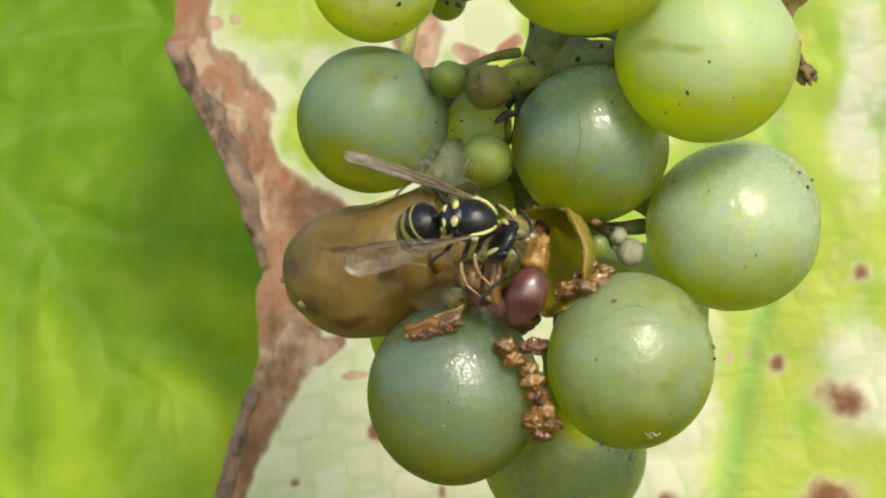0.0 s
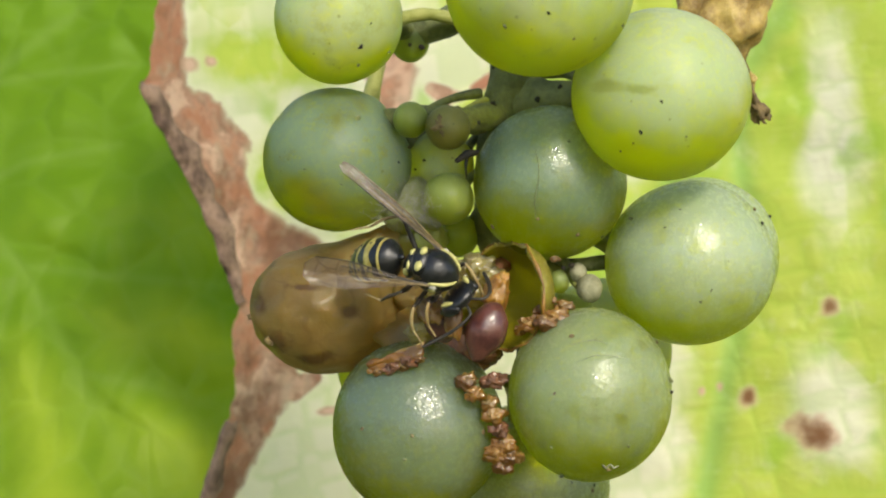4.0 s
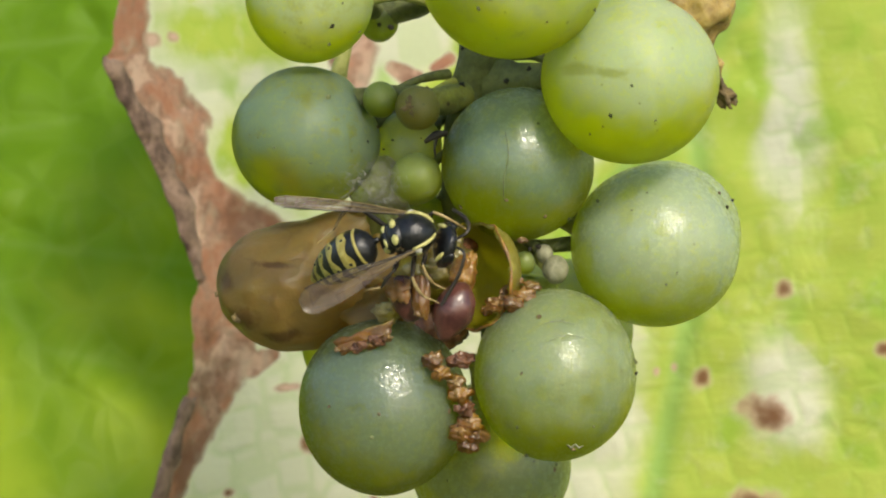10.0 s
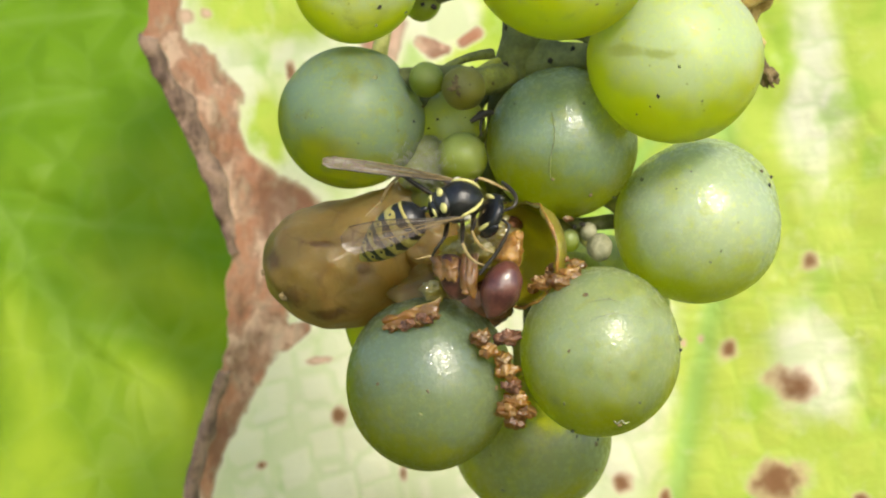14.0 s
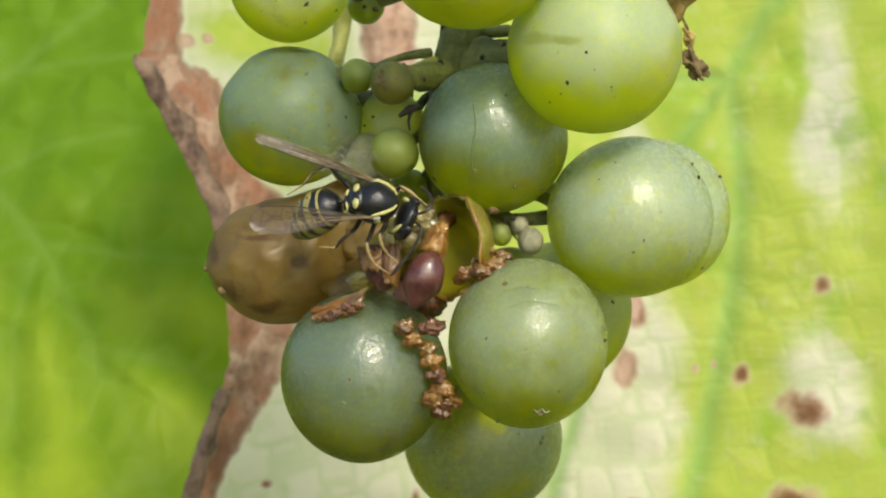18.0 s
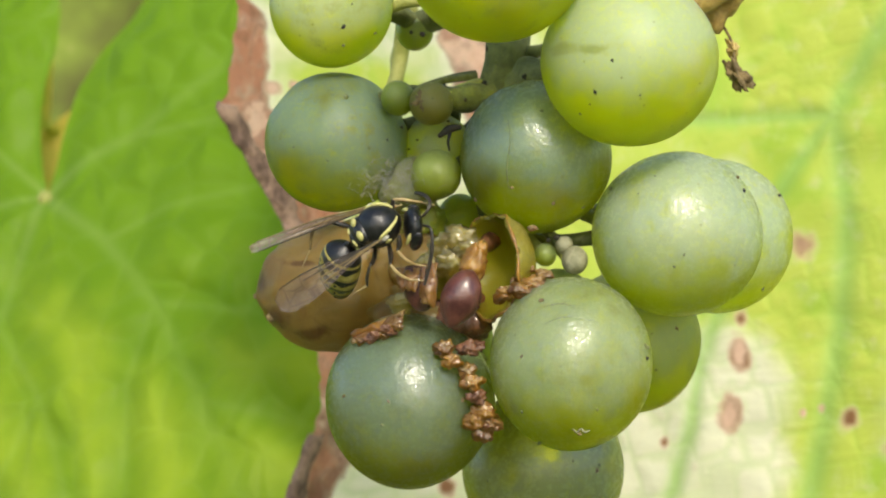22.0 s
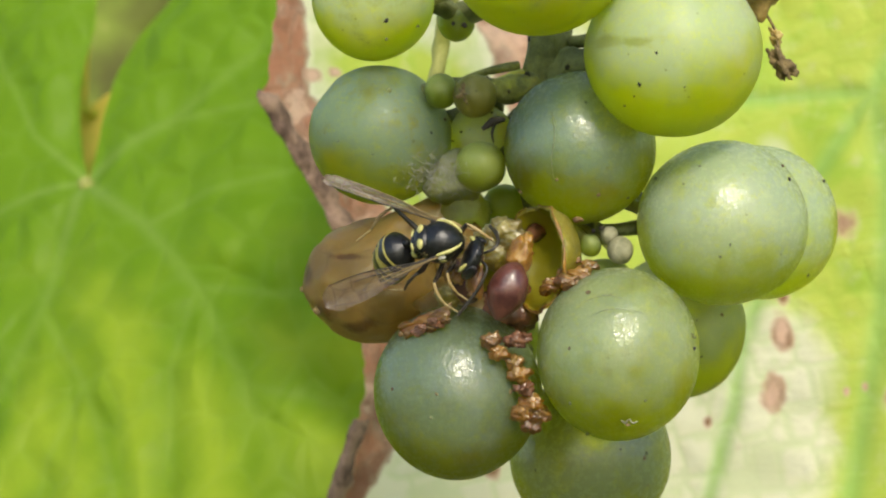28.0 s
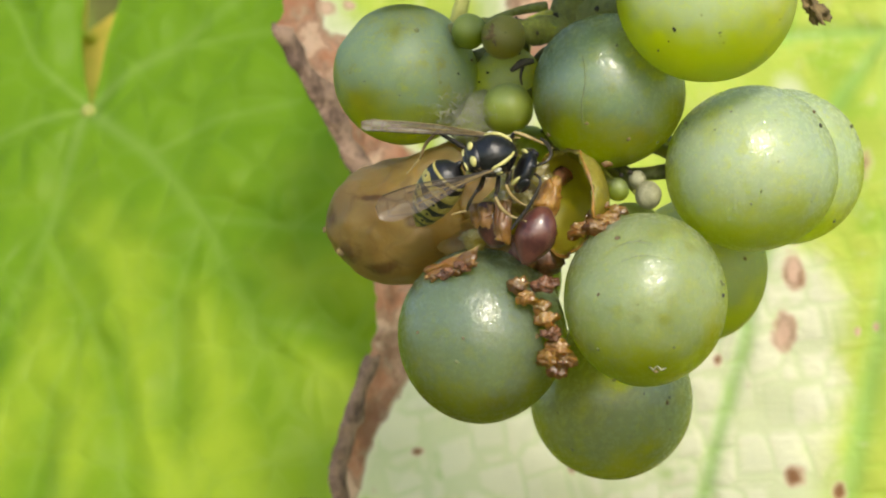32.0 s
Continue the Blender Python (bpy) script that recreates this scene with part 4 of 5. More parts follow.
def build_bunch():
    bunch = thing("grape_bunch", 0, 0, 0, "hanging bunch of pale green grapes, one rotten and one burst", "grapes")
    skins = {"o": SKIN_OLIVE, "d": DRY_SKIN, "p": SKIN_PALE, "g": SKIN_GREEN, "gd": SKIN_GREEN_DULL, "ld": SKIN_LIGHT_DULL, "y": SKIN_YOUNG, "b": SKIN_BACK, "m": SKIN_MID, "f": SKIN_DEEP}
    rnd = random.Random(4)
    for k, (x, y, z, a, b, c, skin, label) in enumerate(BERRIES):
        big = a > 0.4
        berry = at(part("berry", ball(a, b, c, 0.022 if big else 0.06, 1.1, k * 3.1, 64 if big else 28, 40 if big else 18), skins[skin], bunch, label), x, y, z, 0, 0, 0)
        # short stalk towards the bunch's axis
        root = Vector((0.55 + 0.25 * (x - 0.55), -3.3 + 0.2 * (y + 3.3), max(min(z + 0.25, 2.2), -0.9)))
        way = (root - Vector((x, y, z))).normalized()
        foot = Vector((x, y, z)) + Vector((way.x * a, way.y * b, way.z * c)) * 0.97
        part("stalk", tube([foot, foot.lerp(root, 0.5) + Vector((0, 0.05, 0.05)), root], [0.075, 0.05, 0.07] if big else [0.05, 0.035, 0.05], 8, 0.25, k), STALK_PALE if k % 2 else STALK, bunch)
        if k == 0:  # pressed flat against its neighbours
            for v in berry.data.vertices:
                for n, most in ((Vector((0.80, -0.25, 0.55)), 0.0055), (Vector((-0.75, -0.2, 0.62)), 0.0060), (Vector((-0.3, -0.2, -0.9)), 0.0058)):
                    over = v.co.dot(n.normalized()) - most
                    if over > 0:
                        v.co -= n.normalized() * over * 0.7
        if k in BRUISES:
            bruised(berry, BRUISES[k])
        if big:
            for _ in range(rnd.randint(4, 9)):
                n = Vector((rnd.uniform(-1, 1), -rnd.uniform(0.25, 1), rnd.uniform(-1, 0.8))).normalized()
                s = rnd.uniform(0.007, 0.016)
                at(part("speck", lump(s, rnd.random() * 50, (1.3, 0.6, 0.9), 0.7), (DARK_BIT, CORK, STALK, CORK)[rnd.randrange(4)], berry), n.x * a, n.y * b, n.z * c, 0, rnd.uniform(0, 180), 0)
    # fine crack down the dark grape, bruise on the upper one
    part("crack", tube([(0.70, -4.475, 1.05), (0.72, -4.515, 0.86), (0.69, -4.495, 0.66), (0.70, -4.45, 0.5)], [0.002, 0.004, 0.004, 0.002], 6, 0.5, 3), STALK, bunch)
    # dry hairline scars
    for pts in ([(0.50, -5.765, 2.33), (0.53, -5.79, 2.20), (0.52, -5.775, 2.06)], [(0.95, -4.70, -0.49), (1.12, -4.735, -0.45), (1.30, -4.72, -0.50)], [(0.98, -4.80, -0.62), (1.16, -4.83, -0.56), (1.42, -4.77, -0.60)]):
        part("scar", tube(pts, [0.0006, 0.0022, 0.0006], 6, 0.5, pts[0][0] * 7), DRY_SKIN, bunch)
    # stalks
    part("main_stalk", tube([(0.62, -3.1, 9.0), (0.62, -3.25, 5.0), (0.66, -3.4, 2.6), (0.62, -3.45, 1.7), (0.50, -3.35, 1.1), (0.48, -3.15, 0.3), (0.75, -3.05, -0.35), (0.8, -2.95, -1.2)],
                            [0.20, 0.19, 0.18, 0.20, 0.18, 0.13, 0.10, 0.06], 14, 0.18, 3), STALK, bunch, "ribbed green main stalk with dark dots")
    for pts, rad in (([(0.62, -3.45, 1.50), (0.95, -3.7, 1.52), (1.25, -4.0, 1.55)], [0.17, 0.15, 0.12]), ([(0.55, -3.4, 1.4), (0.25, -3.75, 1.33), (-0.2, -3.75, 1.36), (-0.42, -3.6, 1.3)], [0.13, 0.115, 0.09, 0.12]),
                     ([(-0.36, -2.5, 2.4), (-0.46, -2.2, 2.09), (-0.53, -2.2, 1.70), (-0.60, -2.2, 1.2)], [0.09, 0.085, 0.075, 0.07]), ([(-0.2, -3.06, 2.08), (0.2, -3.2, 2.24), (0.6, -3.35, 2.3)], [0.13, 0.12, 0.13]),
                     ([(-0.2, -3.06, 2.08), (-0.45, -3.4, 2.2)], [0.09, 0.075]), ([(0.5, -3.2, 0.35), (0.85, -3.5, 0.1), (1.2, -3.6, 0.12), (1.5, -3.6, 0.15)], [0.09, 0.08, 0.07, 0.06]),
                     ([(0.7, -3.1, -0.2), (0.95, -3.5, -0.3), (1.1, -3.7, -0.5)], [0.1, 0.08, 0.08])):
        part("side_stalk", tube(pts, rad, 14, 0.42, pts[0][0] * 9), STALK_PALE if pts[0][2] > 2.2 else STALK, bunch)
    for _ in range(16):
        a, h = rnd.uniform(3.4, 6.0), rnd.uniform(1.2, 2.6)
        at(part("stalk_dot", lump(rnd.uniform(0.012, 0.024), rnd.random() * 30), DARK_BIT, bunch), 0.63 + 0.18 * math.cos(a), -3.42 + 0.18 * math.sin(a), h)
    for k, (x, y, z) in enumerate(((0.30, -3.86, 1.30), (0.12, -3.86, 1.42), (0.44, -3.62, 1.47), (-0.34, -3.78, 1.42), (-0.30, -3.22, 2.10), (-0.14, -3.22, 1.98), (-0.24, -3.23, 2.00), (0.98, -3.86, 1.60), (0.80, -3.78, 1.50), (0.99, -3.95, 0.10), (1.06, -3.96, 0.12))):
        at(part("stalk_dot", lump(0.016 + 0.004 * (k % 3), k * 3.3), DARK_BIT, bunch), x, y, z)
    # blossom scar of the lower grape, star scar of the tiny berry
    part("blossom_scar", tube([(1.17, -4.668, -1.425), (1.21, -4.672, -1.445), (1.24, -4.662, -1.47), (1.27, -4.67, -1.44), (1.30, -4.66, -1.47), (1.34, -4.655, -1.455)], [0.004, 0.008, 0.010, 0.008, 0.009, 0.004], 8, 0.8, 2.0), DRY_SKIN, bunch, "pale zigzag blossom scar")
    at(part("blossom_scar", lump(0.012, 3.0, (1.6, 0.8, 0.8), 0.6), CORK, bunch), 1.26, -4.655, -1.485)
    for k in range(7):
        a = k * 2.4
        r = 0.022 + 0.007 * k
        at(part("star_scar", lump(0.024, k * 2.0, (1.5, 0.5, 0.7), 0.8), CORK, bunch), -0.03 + r * math.cos(a), -4.215 + 0.3 * r, 1.25 + r * math.sin(a), 0, -math.degrees(a), 0)
    # rotten berry: sagging body with a shrunken neck towards its stalk
    bm = ball(0.67, 0.60, 0.56, 0.05, 1.3, 5.0, 128, 80)
    neck = Vector((0.66, -0.12, 0.74)).normalized()
    for v in bm.verts:
        d = v.co.normalized().dot(neck)
        if d > 0:
            along = neck * v.co.dot(neck)
            across = v.co - along
            v.co = along * (1 + 0.82 * d) + across * (1 - 0.58 * min(1.0, d * 1.15) ** 1.6)
        n = v.co.normalized()
        ridge = 1 - abs(noise.noise(Vector((n.x * 2.2 + n.z * 1.2, n.y * 2.2, n.z * 5 - n.x * 2.0))) * 2.2)
        v.co += n * (0.035 * noise.noise(v.co * 4.5) + 0.018 * ridge * max(0, d + 0.5))
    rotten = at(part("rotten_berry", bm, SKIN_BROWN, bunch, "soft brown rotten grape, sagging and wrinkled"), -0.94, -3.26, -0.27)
    bruised(rotten, ((-0.7, -0.4, 0.25, 0.2), (-0.2, -0.65, 0.3, 0.12), (-0.3, 0.35, 0.3, 0.07), (0.3, 0.0, 0.18, 0.12), (-0.9, 0.1, 0.1, 0.2)))
    for n, s in (((-0.95, -0.25, -0.1), 0.035), ((-0.7, -0.55, -0.45), 0.055), ((-0.5, -0.6, -0.62), 0.04)):
        q = Vector(n).normalized()
        at(part("dark_spot", lump(s, s * 99, (1, 0.4, 0.8), 0.5), CORK, rotten), q.x * 0.67, q.y * 0.57, q.z * 0.52)
    # burst berry: torn cup of skin
    bm = ball(0.43, 0.44, 0.45, 0.05, 1.5, 2.0, 64, 44)
    face = Vector((-0.80, -0.60, 0.06)).normalized()
    gone = [f for f in bm.faces if f.calc_center_median().normalized().dot(face) > -0.12 + 0.16 * noise.noise(f.calc_center_median() * 5)]
    bmesh.ops.delete(bm, geom=gone, context="FACES")
    for v in bm.verts:
        if v.is_boundary:
            v.co += Vector((noise.noise(v.co * 12), -0.6, noise.noise(v.co * 12 + Vector((5, 0, 0))))) * 0.02
    edge = sorted((v.co.copy() for v in bm.verts if v.is_boundary), key=lambda p: math.atan2(p.dot(Vector((0.05, 0.04, 0.99))), p.dot(Vector((0.60, -0.80, 0.0)))))
    burst = at(part("burst_berry", bm, SKIN_BURST, bunch, "torn empty skin of a burst amber grape"), 0.47, -4.10, -0.11)
    wall = burst.modifiers.new("wall", "SOLIDIFY")
    wall.thickness = 0.0003
    part("torn_rim", tube([tuple(p) for p in edge[::4]] + [tuple(edge[0])], [0.009 + 0.014 * abs(noise.noise((k * 0.7, 1, 2))) for k in range(len(edge[::4]) + 1)], 8, 0.7, 2.0, None, 3), GOLD, burst, "golden curled rim of the torn skin")
    for k, (x, y, z, s) in enumerate(((0.90, -4.34, -0.28, 0.07), (0.78, -4.42, -0.33, 0.06), (0.96, -4.25, -0.2, 0.05), (0.88, -4.28, 0.18, 0.025), (0.66, -4.36, -0.36, 0.05))):
        at(part("crust", lump(s, k * 4.4, (1.5, 0.8, 0.9), 0.6), PULP, bunch), x, y, z)
    at(part("pulp", lump(0.125, 7.0, (0.75, 0.8, 1.35), 0.4), GOLD, bunch, "wet orange flesh of the burst grape"), 0.40, -4.28, -0.10, 0, 20, 0)
    at(part("pulp", lump(0.24, 9.0, (1.2, 0.6, 0.9), 0.3), SKIN_BURST, bunch), 0.10, -3.85, -0.2)
    at(part("pulp", lump(0.30, 5.0, (1.2, 0.6, 0.8), 0.3), SKIN_BROWN, bunch), -0.12, -3.72, -0.48)
    at(part("pulp", lump(0.26, 6.0, (1.0, 0.6, 0.9), 0.4), PULP_DARK, bunch), 0.22, -3.80, -0.52)
    at(part("pulp", lump(0.30, 8.0, (0.9, 0.6, 0.9), 0.25), SKIN_BROWN, bunch), -0.15, -3.50, -0.08)
    at(part("pulp", lump(0.22, 9.5, (1.0, 0.6, 1.0), 0.25), SKIN_WEB, bunch), -0.16, -3.42, 0.34)
    bm = ball(0.165, 0.155, 0.25, 0.05, 2.0, 1.0, 32, 24)
    for v in bm.verts:
        v.co.x *= 1 - 0.42 * max(0, -v.co.z / 0.25) ** 1.5
        v.co.y *= 1 - 0.42 * max(0, -v.co.z / 0.25) ** 1.5
    at(part("seed", bm, SEED, bunch, "glossy maroon grape seed laid bare"), 0.30, -4.46, -0.40, 0, 22, 0)
    at(part("seed", ball(0.13, 0.12, 0.2, 0.08, 2.0, 3.0, 28, 20), SEED, bunch, "glossy maroon grape seed laid bare"), -0.06, -4.30, -0.30, 0, -20, 0)
    flap("skin_flap", (-0.02, -4.42, -0.12), (0.12, -4.46, -0.11), (-0.02, -4.47, -0.42), (0.08, -4.45, -0.46), 0.05, AMBER, bunch, "brown torn flap of grape skin", 3.0)
    flap("skin_flap", (-0.24, -4.25, -0.13), (-0.04, -4.38, -0.14), (-0.22, -4.3, -0.30), (-0.06, -4.45, -0.33), 0.06, AMBER, bunch, "brown torn flap of grape skin", 6.0)
    for k, (x, y, z, s) in enumerate(((0.14, -4.10, 0.02, 0.11), (0.26, -4.16, 0.10, 0.10), (0.20, -4.2, -0.10, 0.09), (0.02, -4.12, -0.12, 0.10), (-0.20, -4.2, -0.42, 0.08), (0.36, -4.2, 0.0, 0.09))):
        at(part("pulp", lump(s * 1.05, k * 3.3 + 1, (1.35, 0.6, 1.05), 0.5), JELLY, bunch, "wet yellow flesh of the burst grape"), x, y, z)
    part("dark_streak", tube([(0.60, -3.72, 0.26), (0.52, -3.75, 0.14), (0.42, -3.95, 0.02), (0.40, -4.14, -0.06)], [0.03, 0.07, 0.06, 0.03], 8, 0.7, 4.0), PULP_DARK, bunch)
    for k in range(14):
        a = k / 13
        at(part("crust", lump(rnd.uniform(0.018, 0.04), k * 2.7, (1.3, 0.8, 0.9), 0.5), PULP if k % 3 else AMBER, bunch), 0.86 - 0.26 * a + rnd.gauss(0, 0.02), -4.28 + 0.03 * rnd.random(), -0.16 - 0.24 * a + rnd.gauss(0, 0.02))
    # mould threads between the berries
    bm = bmesh.new()
    for _ in range(520):
        a = Vector((rnd.gauss(-0.27, 0.15), rnd.uniform(-4.10, -3.7), rnd.gauss(0.60, 0.10)))
        b = a + Vector((rnd.gauss(0, 0.06), rnd.gauss(0, 0.04), rnd.gauss(0, 0.045)))
        tube([a, a.lerp(b, 0.5) + Vector((0, -0.02, 0.01)), b], 0.0011, 4, 0, 0, bm, 3)
    tagged(part("mould", bm, FUZZ, bunch, "pale mould threads"), kind="stuff")
    at(part("shrivelled_berry", lump(0.24, 3.0, (1.25, 0.7, 0.95), 0.25), SKIN_WEB, bunch, "shrivelled berry wrapped in pale mould"), -0.24, -3.55, 0.62)
    # dark dried flower bit
    part("dried_flower", tube([(0.09, -4.06, 0.97), (0.18, -4.08, 1.03), (0.28, -4.06, 1.05)], [0.018, 0.038, 0.018], 8, 0.8, 4), DARK_BIT, bunch, "black withered flower remnant")
    part("dried_flower", tube([(0.19, -4.06, 1.02), (0.17, -4.08, 0.93), (0.18, -4.06, 0.85)], [0.02, 0.012, 0.008], 6, 0.3, 4), DARK_BIT, bunch)
    for _ in range(12):
        at(part("dropping", lump(rnd.uniform(0.006, 0.013), rnd.random() * 60, (1.4, 0.7, 1), 0.6), DARK_BIT, bunch), rnd.gauss(0.0, 0.10), -3.63, rnd.gauss(0.98, 0.09))
    # withered berry at the upper side
    bm = ball(0.36, 0.34, 0.42, 0.35, 2.4, 8.0, 48, 32)
    gone = [f for f in bm.faces if f.calc_center_median().normalized().dot(Vector((-0.3, -0.35, 0.88))) > 0.62 + 0.2 * noise.noise(f.calc_center_median() * 7)]
    bmesh.ops.delete(bm, geom=gone, context="FACES")
    dry = at(part("withered_berry", bm, DRY, bunch, "withered brown empty grape skin"), 2.30, -4.15, 2.22, 0, 20, 0)
    dry.modifiers.new("wall", "SOLIDIFY").thickness = 0.0003
    at(part("withered_scrap", lump(0.10, 6.0, (0.7, 0.7, 1.3), 0.9), CORK, bunch, "brown withered scrap"), 2.57, -4.10, 1.42, 0, -35, 0)
    at(part("withered_scrap", lump(0.055, 8.0, (0.7, 0.7, 1.2), 0.9), DRY, bunch), 2.53, -4.05, 1.66, 0, -20, 0)
    part("withered_scrap", tube([(2.45, -4.1, 1.85), (2.53, -4.06, 1.7), (2.55, -4.1, 1.5)], 0.012, 6), CORK, bunch)
    return bunch


def build_crumbs():
    """Dried flesh that the wasp scattered."""
    for name, label, bits in (("dried_flesh", "brown dried grape flesh stuck between two grapes", ((0.16, -4.36, -0.80, 0.085, 0), (0.22, -4.40, -0.90, 0.075, 0), (0.36, -4.38, -0.80, 0.085, 1), (0.43, -4.36, -0.78, 0.06, 1), (0.34, -4.34, -0.98, 0.07, 0),
                               (0.38, -4.34, -1.08, 0.085, 0), (0.42, -4.34, -1.20, 0.075, 1), (0.47, -4.30, -1.32, 0.10, 0), (0.40, -4.30, -1.40, 0.095, 0), (0.53, -4.30, -1.42, 0.085, 0), (0.46, -4.28, -1.50, 0.08, 0))),
                              ("skin_shred", "amber torn skin shred with dark crust lying on a grape", ((-0.36, -4.28, -0.68, 0.05, 0), (-0.46, -4.26, -0.71, 0.05, 1), (-0.28, -4.32, -0.66, 0.045, 1), (-0.55, -4.22, -0.73, 0.035, 0), (-0.42, -4.3, -0.68, 0.04, 1), (-0.22, -4.34, -0.62, 0.04, 0), (-0.33, -4.33, -0.63, 0.04, 1), (-0.62, -4.18, -0.73, 0.025, 0)))):
        heap = thing(name, *bits[0][:3], label, "grape flesh")
        for k, (x, y, z, s, dark) in enumerate(bits):
            at(part("crumb", lump(s * 0.84, k * 5.5 + x, (1.2, 0.8, 0.9), 0.55), PULP_DARK if dark else PULP, heap), x - bits[0][0], y - bits[0][1], z - bits[0][2])
        if "shred" in name:
            flap("skin_flap", (-0.28, 0.13, 0.0), (0.19, -0.02, 0.20), (-0.22, 0.09, -0.08), (0.14, -0.03, 0.02), 0.03, PULP, heap, "", 1.0)


build_bunch()
build_crumbs()


# ---- the wasps: local x ahead, z up from the back ----
def belly_radius(s):
    return float(np.interp(s, [0, 0.015, 0.045, 0.10, 0.18, 0.30, 0.43, 0.56, 0.67, 0.75], [0.03, 0.06, 0.115, 0.158, 0.178, 0.182, 0.165, 0.125, 0.07, 0.012]))


def band(s0, s1, grow, dip, material, name, parent):
    """A ring of the abdomen between two distances from the waist, its front edge notched on the back and flanks."""
    bm = bmesh.new()
    loops, sides, n = [], 56, 6
    for i in range(n + 1):
        ring = []
        for k in range(sides):
            a = 2 * math.pi * k / sides
            top = max(0.0, math.cos(a)) ** 14 + 0.75 * max(0.0, math.cos(a - 0.95)) ** 30 + 0.75 * max(0.0, math.cos(a + 0.95)) ** 30
            s = s0 + dip * top * (1 - i / n) + (s1 - s0) * i / n
            r = belly_radius(s) + grow * math.sin(math.pi * min(1, max(0.12, i / n)))
            ring.append(bm.verts.new((-s, r * math.sin(a), r * math.cos(a) * 0.90 - 0.42 * s * s)))
        loops.append(ring)
    for a, b in zip(loops, loops[1:]):
        for k in range(sides):
            bm.faces.new((a[k], b[k], b[(k + 1) % sides], a[(k + 1) % sides]))
    return part(name, bm, material, parent)


def build_wasp(label):
    wasp = thing("wasp", 0, 0, 0, label, "wasp")
    bm = ball(0.195, 0.172, 0.165, 0.012, 3.0, 1.0, 48, 32)
    for v in bm.verts:
        v.co.z += 0.02 * max(0.0, 1 - (v.co.x / 0.2) ** 2)
        v.co.y *= 1 - 0.25 * max(0.0, v.co.x / 0.205) ** 2
        if v.co.z < 0:
            v.co.z *= 1.15
    thorax = part("thorax", bm, BLACK, wasp)

    def on_back(x, y, lift=0.0):
        k = max(0.03, 1 - (x / 0.205) ** 2 - (y / 0.172) ** 2)
        return (x, y, 0.165 * math.sqrt(k) + 0.02 * max(0.0, 1 - (x / 0.2) ** 2) + lift)

    fur = random.Random(7)
    bm = bmesh.new()
    for _ in range(260):
        n = Vector((fur.gauss(-0.1, 1), fur.gauss(0, 1), fur.gauss(0, 0.8))).normalized()
        if n.z > 0.75:
            continue
        root = Vector((n.x * 0.20, n.y * 0.168, n.z * 0.165))
        tube([root, root + n * 0.02, root + n * 0.042 + Vector((-0.012, 0, 0))], [0.0016, 0.0012, 0.0006], 3, 0, 0, bm, 1)
    tagged(part("hair", bm, CORK, thorax, "fine pale hair"), kind="stuff")
    # rear of the thorax: raised shield, narrow ridge and the slope down to the waist
    at(part("shield", ball(0.075, 0.125, 0.06, 0.03, 2.0, 4.0, 28, 18), BLACK, thorax), -0.140, 0, 0.095, 0, -32, 0)
    at(part("ridge", ball(0.045, 0.11, 0.05, 0.03, 2.0, 4.0, 24, 16), BLACK, thorax), -0.195, 0, 0.045, 0, -45, 0)
    at(part("waist_slope", ball(0.075, 0.115, 0.10, 0.03, 2.0, 4.0, 28, 18), BLACK, thorax), -0.185, 0, -0.03)
    for s in (-1, 1):
        part("collar_stripe", tube([on_back(0.175, s * 0.045, 0.0), on_back(0.145, s * 0.085, 0.002), on_back(0.08, s * 0.128, 0.003), on_back(0.0, s * 0.150, 0.003), on_back(-0.03, s * 0.155, 0.0)], [0.006, 0.013, 0.016, 0.013, 0.005], 10), PALE_YELLOW, thorax)
        at(part("back_spot", ball(0.030, 0.042, 0.016, 0.18, 2, s, 20, 14), PALE_YELLOW, thorax), -0.153, s * 0.068, 0.142, s * -22, -34, s * 12)
        at(part("back_spot", ball(0.016, 0.038, 0.014, 0.15, 2, s, 20, 14), PALE_YELLOW, thorax), -0.223, s * 0.058, 0.066, s * -22, -55, s * 8)
        at(part("flank_spot", ball(0.030, 0.014, 0.034, 0.15, 2, s, 16, 12), PALE_YELLOW, thorax), -0.220, s * 0.092, -0.005, s * 10, -20, s * 30)
        at(part("flank_spot", ball(0.030, 0.012, 0.020, 0.15, 2, s, 16, 12), PALE_YELLOW, thorax), 0.02, s * 0.168, 0.02)
        at(part("wing_joint", ball(0.034, 0.026, 0.020, 0.1, 2, 1, 16, 12), FUZZ, thorax), 0.015, s * 0.160, 0.075)
        at(part("wing_joint", ball(0.045, 0.030, 0.026, 0.2, 3, 1, 16, 12), LEG_DARK, thorax), -0.04, s * 0.160, 0.060)
    # head: broad, short, with kidney eyes at its sides
    bm = ball(0.085, 0.165, 0.150, 0.02, 2, 1, 40, 28)
    for v in bm.verts:
        if v.co.x < 0:
            v.co.x *= 0.75
    head = at(part("head", bm, BLACK, wasp), 0.26, 0, -0.02)
    for s in (-1, 1):
        at(part("eye", ball(0.055, 0.045, 0.115, 0, 1, 1, 24, 16), EYE, head), 0.022, s * 0.138, 0.0, s * 12, 0, 0)
        at(part("eye_mark", ball(0.016, 0.020, 0.062, 0.1, 2, 1, 14, 12), PALE_YELLOW, head), -0.045, s * 0.130, 0.02, s * 22, 8, 0)
        at(part("brow_mark", ball(0.016, 0.022, 0.018, 0.1, 2, 1, 12, 10), PALE_YELLOW, head), 0.074, s * 0.05, 0.055)
    for x, y, z in ((0.0, 0.028, 0.148), (0.0, -0.028, 0.148), (0.03, 0.0, 0.143)):
        at(part("simple_eye", ball(0.012, 0.012, 0.010, 0, 1, 1, 12, 8), EYE, head), x, y, z)
